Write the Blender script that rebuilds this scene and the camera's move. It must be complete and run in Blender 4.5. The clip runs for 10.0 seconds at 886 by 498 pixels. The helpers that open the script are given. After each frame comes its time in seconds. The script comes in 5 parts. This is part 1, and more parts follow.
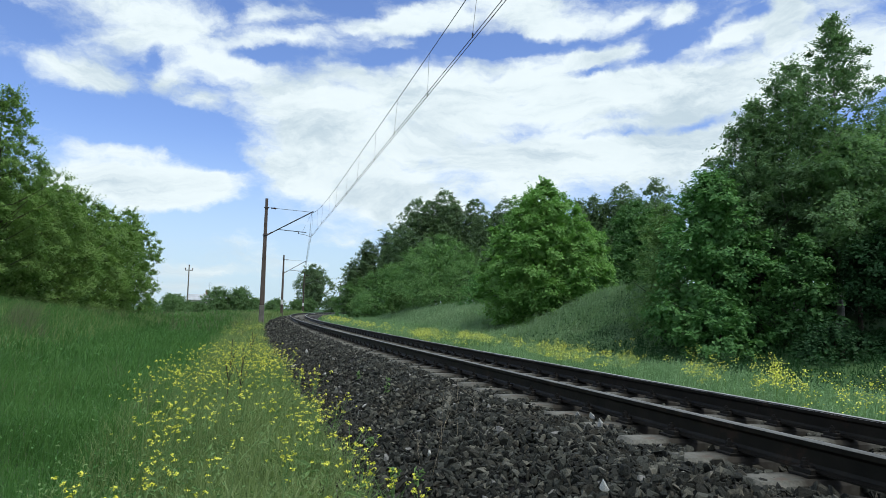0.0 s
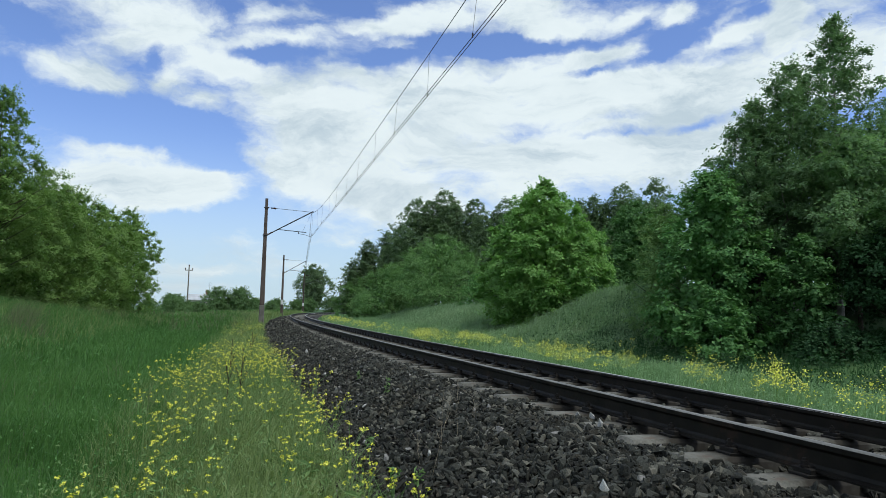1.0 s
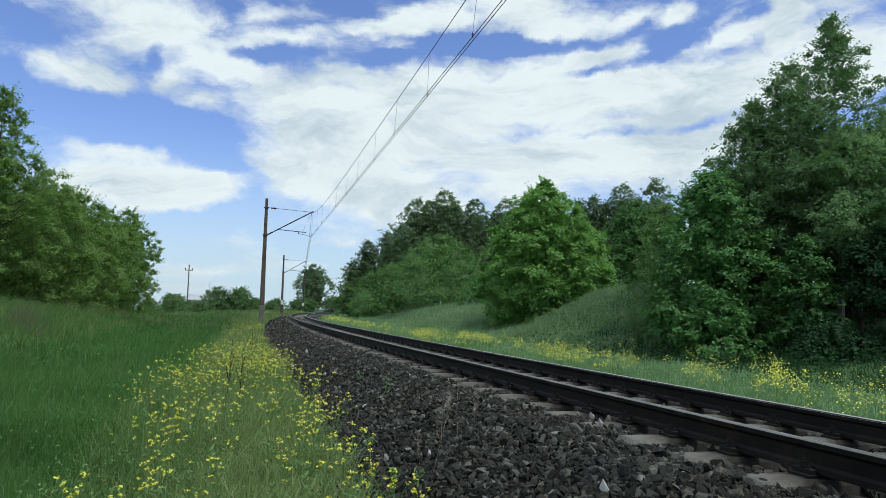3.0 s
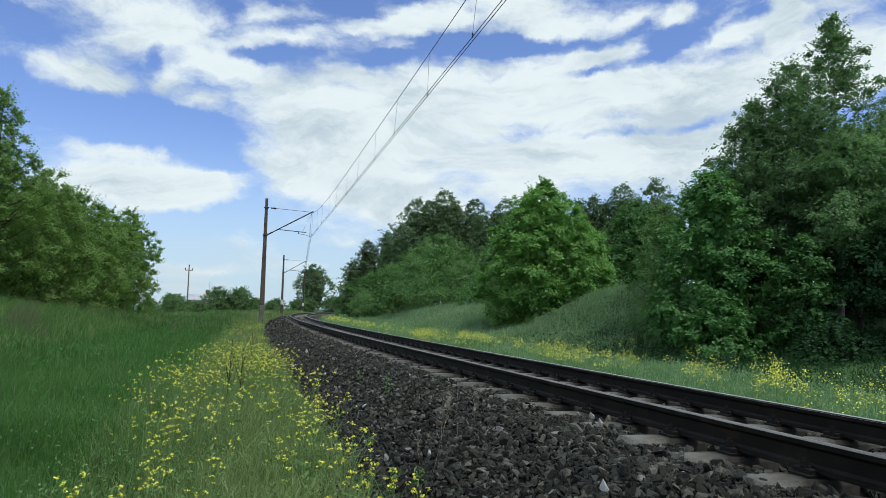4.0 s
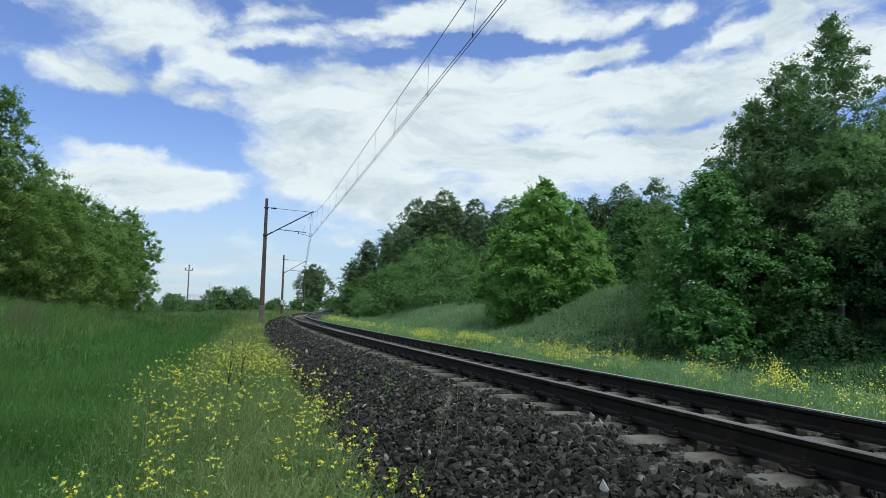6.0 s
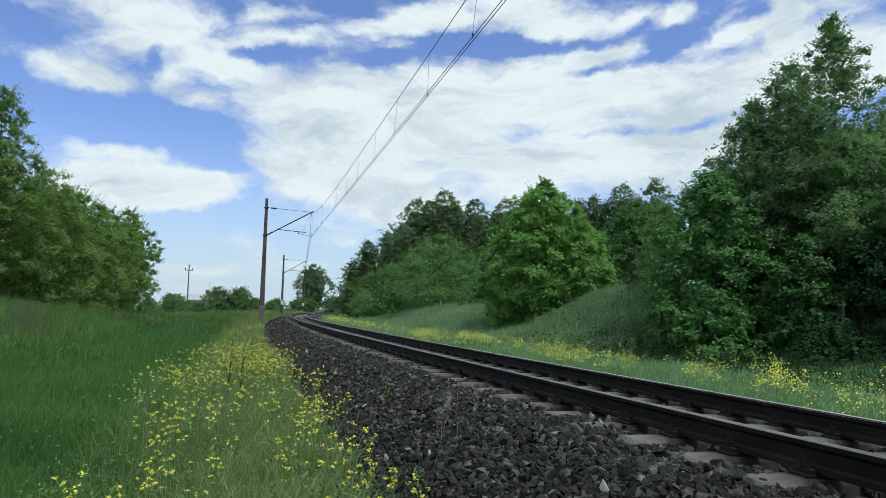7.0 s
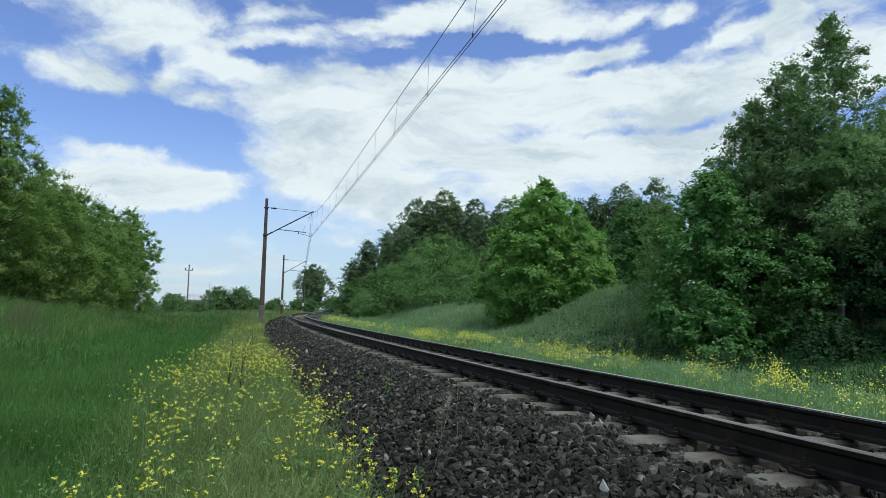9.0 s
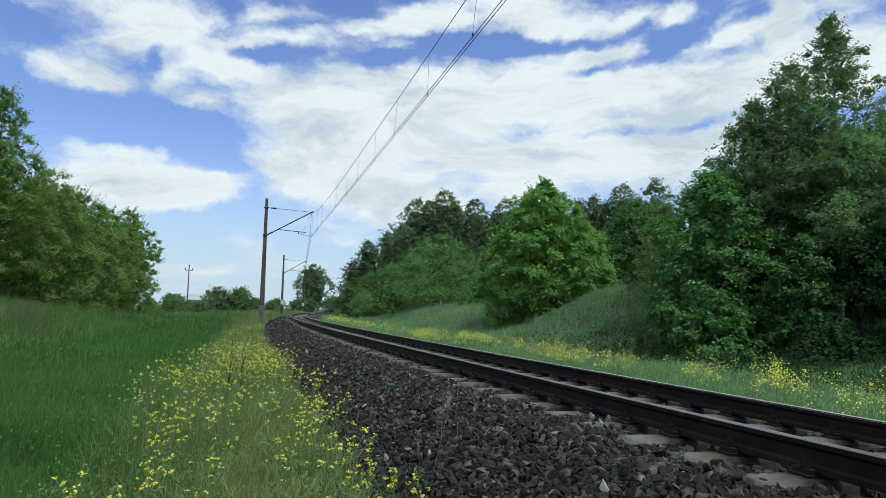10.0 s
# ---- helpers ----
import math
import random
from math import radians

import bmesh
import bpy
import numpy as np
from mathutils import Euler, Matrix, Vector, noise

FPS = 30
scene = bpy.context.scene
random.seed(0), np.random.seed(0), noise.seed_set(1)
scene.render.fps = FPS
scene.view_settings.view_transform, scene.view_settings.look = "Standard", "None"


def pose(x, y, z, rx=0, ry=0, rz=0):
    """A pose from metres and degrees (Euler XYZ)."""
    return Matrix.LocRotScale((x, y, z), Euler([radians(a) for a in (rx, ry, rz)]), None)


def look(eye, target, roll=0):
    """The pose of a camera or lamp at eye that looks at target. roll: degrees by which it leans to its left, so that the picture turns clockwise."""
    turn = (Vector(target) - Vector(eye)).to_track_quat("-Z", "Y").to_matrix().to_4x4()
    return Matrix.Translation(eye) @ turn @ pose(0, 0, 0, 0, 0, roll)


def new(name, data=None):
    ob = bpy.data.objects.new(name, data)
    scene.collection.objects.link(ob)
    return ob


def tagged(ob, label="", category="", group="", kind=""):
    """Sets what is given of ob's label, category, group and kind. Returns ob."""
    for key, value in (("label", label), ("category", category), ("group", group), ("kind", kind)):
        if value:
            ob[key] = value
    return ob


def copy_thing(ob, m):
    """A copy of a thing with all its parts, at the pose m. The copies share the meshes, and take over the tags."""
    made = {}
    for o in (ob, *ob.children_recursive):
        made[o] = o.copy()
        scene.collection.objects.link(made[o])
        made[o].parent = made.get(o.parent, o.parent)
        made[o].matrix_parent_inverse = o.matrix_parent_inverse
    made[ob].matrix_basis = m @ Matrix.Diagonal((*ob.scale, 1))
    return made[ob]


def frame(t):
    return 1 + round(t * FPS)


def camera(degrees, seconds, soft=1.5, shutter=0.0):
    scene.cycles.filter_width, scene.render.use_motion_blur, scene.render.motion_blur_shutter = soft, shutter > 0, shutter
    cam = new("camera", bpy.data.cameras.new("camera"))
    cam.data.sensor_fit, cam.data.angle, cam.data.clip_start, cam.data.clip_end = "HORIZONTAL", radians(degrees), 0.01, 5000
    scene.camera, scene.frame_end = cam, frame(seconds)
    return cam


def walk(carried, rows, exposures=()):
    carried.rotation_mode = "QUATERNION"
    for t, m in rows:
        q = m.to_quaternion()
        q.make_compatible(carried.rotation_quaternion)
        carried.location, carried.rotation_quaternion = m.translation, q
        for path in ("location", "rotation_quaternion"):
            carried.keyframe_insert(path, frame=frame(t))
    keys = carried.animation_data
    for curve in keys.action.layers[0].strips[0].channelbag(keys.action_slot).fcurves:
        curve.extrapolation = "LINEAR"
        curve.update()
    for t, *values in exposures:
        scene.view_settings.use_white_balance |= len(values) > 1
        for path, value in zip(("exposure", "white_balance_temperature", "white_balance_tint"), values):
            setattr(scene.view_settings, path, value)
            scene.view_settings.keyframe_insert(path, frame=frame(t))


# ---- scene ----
cam = camera(66.5, 10.0, soft=0.85)
EYE = (0.0, 0.0, 0.714)
TILT = 5.315
AIM = look(EYE, (0.0, math.cos(radians(TILT)), 0.714 + math.sin(radians(TILT))), 1.28)
walk(cam, [(0.0, AIM), (10.0, AIM)], exposures=[(0.0, -0.06, 6280, 1.5), (0.3, -0.18, 6280, 1.5), (10.0, -0.18, 6280, 1.5)])

# ---- sun and sky ----
SUN_AZ, SUN_EL = radians(124), radians(61)      # azimuth from +y towards +x
sun = new("sun", bpy.data.lights.new("sun", "SUN"))
sun.data.energy, sun.data.angle, sun.data.color = 2.4, radians(13), (1.0, 0.95, 0.87)
sun_from = Vector((math.sin(SUN_AZ) * math.cos(SUN_EL), math.cos(SUN_AZ) * math.cos(SUN_EL), math.sin(SUN_EL)))
sun.matrix_world = look(sun_from * 200, (0, 0, 0))


def link(tree, a, b):
    tree.links.new(a, b)


def mathn(tree, op, a, b=None, c=None, clamp=False):
    n = tree.nodes.new("ShaderNodeMath")
    n.operation, n.use_clamp = op, clamp
    for i, v in enumerate((a, b, c)):
        if v is None:
            continue
        if isinstance(v, (int, float)):
            n.inputs[i].default_value = v
        else:
            tree.links.new(v, n.inputs[i])
    return n.outputs[0]


def noisen(tree, vec, scale, detail=4.0, rough=0.55, distort=0.0):
    n = tree.nodes.new("ShaderNodeTexNoise")
    n.inputs["Scale"].default_value, n.inputs["Detail"].default_value = scale, detail
    n.inputs["Roughness"].default_value, n.inputs["Distortion"].default_value = rough, distort
    if vec is not None:
        tree.links.new(vec, n.inputs["Vector"])
    return n


def mixn(tree, fac, a, b, blend="MIX"):
    n = tree.nodes.new("ShaderNodeMix")
    n.data_type, n.blend_type = "RGBA", blend
    for sock, v in ((n.inputs[0], fac), (n.inputs[6], a), (n.inputs[7], b)):
        if isinstance(v, (int, float)):
            sock.default_value = v
        elif isinstance(v, tuple):
            sock.default_value = (*v, 1.0)
        else:
            tree.links.new(v, sock)
    return n.outputs[2]


def rangen(tree, v, a, b, c=0.0, d=1.0, kind="SMOOTHSTEP"):
    n = tree.nodes.new("ShaderNodeMapRange")
    n.interpolation_type = kind
    tree.links.new(v, n.inputs[0])
    for i, x in enumerate((a, b, c, d)):
        n.inputs[i + 1].default_value = x
    return n.outputs[0]


def build_sky():
    world = bpy.data.worlds.new("sky")
    scene.world = world
    world.use_nodes = True
    t = world.node_tree
    t.nodes.clear()
    sky = t.nodes.new("ShaderNodeTexSky")
    sky.sky_type, sky.sun_disc = "NISHITA", False
    sky.sun_elevation, sky.sun_rotation = SUN_EL, SUN_AZ
    sky.dust_density, sky.ozone_density = 0.6, 2.0
    co = t.nodes.new("ShaderNodeTexCoord")
    sep = t.nodes.new("ShaderNodeSeparateXYZ")
    link(t, co.outputs["Generated"], sep.inputs[0])
    az = mathn(t, "ARCTAN2", sep.outputs[0], sep.outputs[1])
    el = mathn(t, "ARCSINE", sep.outputs[2])
    comb = t.nodes.new("ShaderNodeCombineXYZ")
    link(t, az, comb.inputs[0])
    link(t, el, comb.inputs[1])
    # ragged edges: the sky's coordinates are stirred at two scales before the cloud masses are laid out
    def stirred(vec, scale, amount):
        n = noisen(t, co.outputs["Generated"], scale, 5.0, 0.6)
        v = t.nodes.new("ShaderNodeVectorMath")
        v.operation = "MULTIPLY_ADD"
        link(t, n.outputs["Color"], v.inputs[0])
        v.inputs[1].default_value = (amount, amount * 0.6, 0)
        v.inputs[2].default_value = (-amount / 2, -amount * 0.3, 0)
        add = t.nodes.new("ShaderNodeVectorMath")
        add.operation = "ADD"
        link(t, vec, add.inputs[0])
        link(t, v.outputs[0], add.inputs[1])
        return add.outputs[0]
    flat = stirred(stirred(stirred(comb.outputs[0], 4.0, 0.06), 14.0, 0.045), 45.0, 0.020)
    sums = {"bank": 0.0, "gap": 0.0}

    def lay(side, rows):
        """Cloud banks, or the gaps between them: azimuth, elevation, half width, half height, slant, weight."""
        for a, e, w, h, slant, weight in rows:
            m = t.nodes.new("ShaderNodeMapping")
            m.vector_type = "TEXTURE"
            m.inputs["Location"].default_value = (a, e, 0)
            m.inputs["Rotation"].default_value = (0, 0, slant)
            m.inputs["Scale"].default_value = (w * 1.16, h * 1.16, 1)
            link(t, flat, m.inputs["Vector"])
            g = t.nodes.new("ShaderNodeTexGradient")
            g.gradient_type = "QUADRATIC_SPHERE"
            link(t, m.outputs[0], g.inputs[0])
            sums[side] = mathn(t, "MULTIPLY_ADD", mathn(t, "SQRT", g.outputs["Fac"]), weight, sums[side])

    lay("bank", [      # upper left
        (-0.451, 0.381, 0.117, 0.064, 0.00, 1.20), (-0.534, 0.304, 0.092, 0.028, -0.42, 1.00), (-0.476, 0.296, 0.047, 0.035, -0.40, 1.00), (-0.399, 0.312, 0.035, 0.025, 0.30, 1.00),
        (-0.329, 0.337, 0.052, 0.028, 0.00, 1.40), (-0.361, 0.288, 0.038, 0.015, 0.20, 0.90), (-0.274, 0.336, 0.042, 0.017, 0.10, 0.60), (-0.514, 0.252, 0.042, 0.007, -0.20, 0.35),
        (-0.381, 0.382, 0.059, 0.050, 0.30, 0.70)])
    lay("bank", [      # streaks
        (-0.215, 0.381, 0.117, 0.016, 0.10, 1.10), (-0.149, 0.403, 0.075, 0.013, 0.10, 0.80), (-0.273, 0.401, 0.067, 0.013, 0.25, 0.60), (-0.200, 0.416, 0.059, 0.010, 0.05, 0.60),
        (-0.062, 0.384, 0.050, 0.008, 0.10, 0.50), (-0.303, 0.368, 0.050, 0.010, 0.20, 0.40)])
    lay("bank", [      # upper middle
        (-0.055, 0.415, 0.092, 0.028, 0.05, 1.30), (0.110, 0.430, 0.142, 0.042, -0.05, 1.50), (0.186, 0.405, 0.075, 0.017, 0.10, 0.80), (0.272, 0.412, 0.038, 0.015, 0.30, 1.20),
        (0.332, 0.413, 0.033, 0.017, 0.30, 1.30)])
    lay("bank", [      # middle
        (-0.094, 0.297, 0.226, 0.067, 0.02, 1.40), (0.119, 0.332, 0.217, 0.057, 0.03, 1.40), (-0.183, 0.231, 0.151, 0.071, -0.10, 1.20), (0.062, 0.223, 0.284, 0.067, 0.00, 1.30),
        (-0.140, 0.181, 0.167, 0.042, -0.22, 1.00), (0.268, 0.221, 0.217, 0.052, 0.05, 1.30), (-0.021, 0.147, 0.167, 0.042, 0.00, 0.90), (-0.240, 0.310, 0.067, 0.033, 0.10, 0.70)])
    lay("bank", [      # upper right
        (0.292, 0.313, 0.159, 0.052, 0.14, 1.40), (0.441, 0.311, 0.142, 0.063, 0.12, 1.50), (0.264, 0.373, 0.063, 0.018, 0.20, 1.20), (0.396, 0.384, 0.054, 0.021, 0.40, 1.50),
        (0.439, 0.386, 0.038, 0.018, 0.30, 1.30), (0.486, 0.377, 0.037, 0.023, 0.30, 1.50), (0.482, 0.405, 0.040, 0.022, 0.10, 1.50), (0.562, 0.332, 0.100, 0.052, 0.20, 1.40),
        (0.548, 0.393, 0.050, 0.015, 0.10, 1.00), (0.338, 0.245, 0.167, 0.042, 0.08, 1.00), (0.211, 0.367, 0.042, 0.013, 0.20, 0.90)])
    lay("bank", [      # lower left
        (-0.433, 0.163, 0.132, 0.050, 0.02, 2.00), (-0.336, 0.177, 0.063, 0.020, 0.12, 1.10), (-0.464, 0.203, 0.075, 0.015, 0.00, 0.70), (-0.375, 0.149, 0.075, 0.025, 0.10, 0.80),
        (-0.379, 0.212, 0.059, 0.010, -0.05, 0.45), (-0.325, 0.051, 0.092, 0.011, 0.00, 0.85), (-0.361, 0.029, 0.109, 0.012, 0.00, 0.80), (-0.185, 0.065, 0.092, 0.008, 0.03, 0.70),
        (-0.137, 0.102, 0.092, 0.012, 0.05, 0.70), (-0.106, 0.147, 0.033, 0.008, 0.00, 0.40), (-0.297, 0.091, 0.050, 0.007, 0.00, 0.40)])
    lay("gap", [      # gaps
        (0.076, 0.388, 0.176, 0.014, -0.03, -1.30), (-0.096, 0.363, 0.075, 0.013, 0.10, -0.80), (0.300, 0.389, 0.059, 0.017, -0.10, -0.60), (0.228, 0.351, 0.055, 0.010, 0.20, -1.05),
        (0.268, 0.261, 0.100, 0.012, 0.10, -1.50), (0.308, 0.376, 0.050, 0.013, 0.10, -0.70), (0.376, 0.268, 0.059, 0.011, 0.15, -1.10), (-0.431, 0.246, 0.167, 0.035, -0.05, -1.30),
        (-0.334, 0.211, 0.075, 0.022, -0.35, -0.90), (-0.574, 0.331, 0.050, 0.029, -0.50, -0.60), (-0.329, 0.125, 0.092, 0.020, 0.25, -1.10), (-0.419, 0.333, 0.013, 0.033, 0.10, -0.60),
        (-0.070, 0.079, 0.167, 0.033, 0.00, -0.50), (0.331, 0.370, 0.092, 0.010, 0.30, -0.80), (0.447, 0.401, 0.042, 0.010, 0.20, -1.00), (0.525, 0.386, 0.042, 0.010, 0.20, -0.80)])
    total = mathn(t, "ADD", mathn(t, "MINIMUM", sums["bank"], 1.5), sums["gap"])
    # plane of the cloud layer for the broad structure, squeezed towards the horizon
    lift = mathn(t, "MAXIMUM", mathn(t, "ADD", sep.outputs[2], 0.10), 0.05)
    px, py = mathn(t, "DIVIDE", sep.outputs[0], lift), mathn(t, "DIVIDE", sep.outputs[1], lift)
    plane = t.nodes.new("ShaderNodeCombineXYZ")
    link(t, px, plane.inputs[0])
    link(t, py, plane.inputs[1])
    drawn = t.nodes.new("ShaderNodeMapping")
    drawn.inputs["Rotation"].default_value = (0, 0, -0.12)
    drawn.inputs["Scale"].default_value = (0.7, 1.5, 1.0)
    link(t, flat, drawn.inputs["Vector"])
    fine = noisen(t, drawn.outputs[0], 13.0, 12.0, 0.62, 0.15)
    broad = noisen(t, plane.outputs[0], 0.55, 5.0, 0.55, 0.2)
    cover = mathn(t, "MULTIPLY_ADD", mathn(t, "SUBTRACT", fine.outputs["Fac"], 0.5), 2.9, mathn(t, "SUBTRACT", total, 0.25))
    # away from the masses the broken cover goes on by itself
    away = rangen(t, mathn(t, "ABSOLUTE", az), 0.62, 0.95)
    high = rangen(t, el, 0.46, 0.65)
    rest = mathn(t, "MAXIMUM", away, high)
    cover = mathn(t, "MULTIPLY_ADD", mathn(t, "MULTIPLY_ADD", broad.outputs["Fac"], 2.2, -0.45), rest, cover)
    alpha = rangen(t, cover, -0.33, 0.84)
    wide = t.nodes.new("ShaderNodeMapping")
    wide.inputs["Scale"].default_value = (0.55, 1.7, 1.0)
    link(t, flat, wide.inputs["Vector"])
    shade = noisen(t, wide.outputs[0], 7.0, 10.0, 0.64, 0.6)
    thick = rangen(t, cover, 0.7, 1.9, 0.0, 0.24, "LINEAR")
    belly = mathn(t, "ADD", rangen(t, shade.outputs["Fac"], 0.43, 0.68, 0.0, 0.78), thick, clamp=True)
    cloud = mixn(t, belly, (0.97, 1.01, 1.06), (0.56, 0.65, 0.76))
    blue = mixn(t, 1.0, sky.outputs[0], (0.143, 0.143, 0.190), "MULTIPLY")
    milky = mixn(t, rangen(t, el, 0.0, 0.26, 0.85, 0.0), blue, (0.64, 0.79, 0.93))
    seen = mixn(t, alpha, milky, cloud)
    bg = t.nodes.new("ShaderNodeBackground")
    link(t, seen, bg.inputs["Color"])
    bg.inputs["Strength"].default_value = 1.0
    out = t.nodes.new("ShaderNodeOutputWorld")
    link(t, bg.outputs[0], out.inputs["Surface"])


build_sky()


# ---- materials ----
def base_material(name):
    m = bpy.data.materials.new(name)
    m.use_nodes = True
    t = m.node_tree
    t.nodes.clear()
    out = t.nodes.new("ShaderNodeOutputMaterial")
    p = t.nodes.new("ShaderNodeBsdfPrincipled")
    link(t, p.outputs[0], out.inputs[0])
    return m, t, p, out


def surface(name, dark, light, scale=8.0, fine=60.0, rough=0.8, metal=0.0, bump=0.3, spots=None, spec=0.3, per_object=0.0, bump_size=0.01):
    """A worn surface: two scales of colour, fine relief, and spots of another colour."""
    m, t, p, out = base_material(name)
    co = t.nodes.new("ShaderNodeTexCoord").outputs["Object"]
    a, b = noisen(t, co, scale, 5.0), noisen(t, co, fine, 3.0)
    f = mathn(t, "ADD", mathn(t, "MULTIPLY", a.outputs["Fac"], 0.65), mathn(t, "MULTIPLY", b.outputs["Fac"], 0.35))
    col = mixn(t, rangen(t, f, 0.33, 0.67), dark, light)
    if spots:
        s = noisen(t, co, scale * 0.6, 6.0, 0.7)
        col = mixn(t, rangen(t, s.outputs["Fac"], 0.55, 0.68), col, spots)
    if per_object:
        info = t.nodes.new("ShaderNodeObjectInfo")
        hsv = t.nodes.new("ShaderNodeHueSaturation")
        link(t, rangen(t, info.outputs["Random"], 0, 1, 1 - per_object, 1 + per_object, "LINEAR"), hsv.inputs["Value"])
        link(t, col, hsv.inputs["Color"])
        col = hsv.outputs[0]
    link(t, col, p.inputs["Base Color"])
    p.inputs["Metallic"].default_value = metal
    p.inputs["Specular IOR Level"].default_value = spec
    link(t, rangen(t, b.outputs["Fac"], 0.3, 0.7, rough - 0.1, min(1, rough + 0.1)), p.inputs["Roughness"])
    bp = t.nodes.new("ShaderNodeBump")
    bp.inputs["Strength"].default_value, bp.inputs["Distance"].default_value = bump, bump_size
    link(t, f, bp.inputs["Height"])
    link(t, bp.outputs[0], p.inputs["Normal"])
    return m


def seat_dark_concrete(name, seat):
    """Weathered concrete, darkened round the two rail seats, which lie at seat metres from its middle."""
    m = surface(name, (0.07, 0.068, 0.058), (0.185, 0.178, 0.154), 7.0, 70.0, 0.9, bump=0.5, spots=(0.10, 0.078, 0.06), per_object=0.16, bump_size=0.006)
    t = m.node_tree
    p = next(n for n in t.nodes if n.type == "BSDF_PRINCIPLED")
    col = p.inputs["Base Color"].links[0].from_socket
    co = t.nodes.new("ShaderNodeTexCoord").outputs["Object"]
    sep = t.nodes.new("ShaderNodeSeparateXYZ")
    link(t, co, sep.inputs[0])
    off = mathn(t, "ABSOLUTE", mathn(t, "SUBTRACT", mathn(t, "ABSOLUTE", sep.outputs[0]), seat))
    ragged = mathn(t, "MULTIPLY_ADD", noisen(t, co, 9.0, 4.0).outputs["Fac"], 0.30, off)
    link(t, mixn(t, rangen(t, ragged, 0.28, 0.46, 0.94, 0.0), col, (0.022, 0.018, 0.014)), p.inputs["Base Color"])
    return m


def foliage(name, dark, light, through_share=0.38, patch=1.1, rough=0.58, spec=0.22):
    """Leaves or blades: each one has its own tone, and tones drift over the plant."""
    m, t, p, out = base_material(name)
    geo = t.nodes.new("ShaderNodeNewGeometry")
    co = t.nodes.new("ShaderNodeTexCoord").outputs["Object"]
    drift = noisen(t, co, patch, 3.0)
    f = mathn(t, "ADD", mathn(t, "MULTIPLY", geo.outputs["Random Per Island"], 0.24), mathn(t, "MULTIPLY", drift.outputs["Fac"], 0.76))
    col = mixn(t, rangen(t, f, 0.15, 0.85, kind="LINEAR"), dark, light)
    link(t, col, p.inputs["Base Color"])
    p.inputs["Roughness"].default_value = rough
    p.inputs["Specular IOR Level"].default_value = spec
    tr = t.nodes.new("ShaderNodeBsdfTranslucent")
    link(t, mixn(t, 1.0, col, (1.06, 1.22, 0.78), "MULTIPLY"), tr.inputs["Color"])
    mx = t.nodes.new("ShaderNodeMixShader")
    mx.inputs[0].default_value = through_share
    link(t, p.outputs[0], mx.inputs[1])
    link(t, tr.outputs[0], mx.inputs[2])
    link(t, mx.outputs[0], out.inputs[0])
    return m


def stone_material(name, per_island):
    m, t, p, out = base_material(name)
    co = t.nodes.new("ShaderNodeTexCoord").outputs["Object"]
    if per_island:
        r = t.nodes.new("ShaderNodeNewGeometry").outputs["Random Per Island"]
    else:
        r = t.nodes.new("ShaderNodeObjectInfo").outputs["Random"]
    ramp = t.nodes.new("ShaderNodeValToRGB")
    els = ramp.color_ramp.elements
    els[0].position, els[0].color = 0.0, (0.014, 0.0135, 0.0115, 1)
    els[1].position, els[1].color = 0.985, (0.20, 0.19, 0.155, 1)
    for pos, c in ((0.35, (0.031, 0.033, 0.028, 1)), (0.52, (0.066, 0.060, 0.047, 1)), (0.62, (0.040, 0.042, 0.036, 1)), (0.85, (0.092, 0.094, 0.080, 1))):
        e = els.new(pos)
        e.color = c
    e = els.new(0.99)
    e.color = (0.30, 0.29, 0.28, 1)
    link(t, r, ramp.inputs[0])
    n = noisen(t, co, 75.0, 7.0, 0.75)
    col = mixn(t, rangen(t, n.outputs["Fac"], 0.3, 0.68, 0.0, 0.5), ramp.outputs[0], (0.016, 0.0168, 0.0135))
    # rusty dust lies over parts of the bed
    dust = noisen(t, co, 0.9, 4.0, 0.6)
    col = mixn(t, rangen(t, dust.outputs["Fac"], 0.45, 0.70, 0.0, 0.45), col, mixn(t, 1.0, col, (1.08, 0.96, 0.82), "MULTIPLY"))
    link(t, col, p.inputs["Base Color"])
    p.inputs["Roughness"].default_value = 0.85
    p.inputs["Specular IOR Level"].default_value = 0.25
    bp = t.nodes.new("ShaderNodeBump")
    bp.inputs["Strength"].default_value, bp.inputs["Distance"].default_value = 0.7, 0.012
    link(t, n.outputs["Fac"], bp.inputs["Height"])
    link(t, bp.outputs[0], p.inputs["Normal"])
    return m


M_GROUND = surface("meadow_soil", (0.035, 0.085, 0.026), (0.070, 0.130, 0.042), 0.6, 9.0, 0.95, bump=0.6, spots=(0.07, 0.075, 0.035), bump_size=0.05)
M_BALLAST = surface("ballast_bed", (0.010, 0.009, 0.009), (0.040, 0.035, 0.032), 14.0, 40.0, 0.9, bump=1.0, spots=(0.03, 0.022, 0.018), bump_size=0.03)
M_STONE = stone_material("crushed_stone", True)
M_STONE_ONE = stone_material("crushed_stone_single", False)
M_PALE = surface("pale_stone", (0.28, 0.275, 0.26), (0.52, 0.51, 0.48), 20, 90, 0.85, bump=0.4, per_object=0.25)
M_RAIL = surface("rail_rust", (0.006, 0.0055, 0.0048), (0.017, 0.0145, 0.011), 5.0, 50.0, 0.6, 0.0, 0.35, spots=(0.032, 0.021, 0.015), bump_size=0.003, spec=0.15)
# worn steel; its pale base colour imitates the sky mirrored along the inner rail
M_RUN_SKYLIT = surface("rail_head_skylit", (0.36, 0.356, 0.34), (0.55, 0.545, 0.53), 3.0, 30.0, 0.45, 0.3, 0.1, bump_size=0.001)
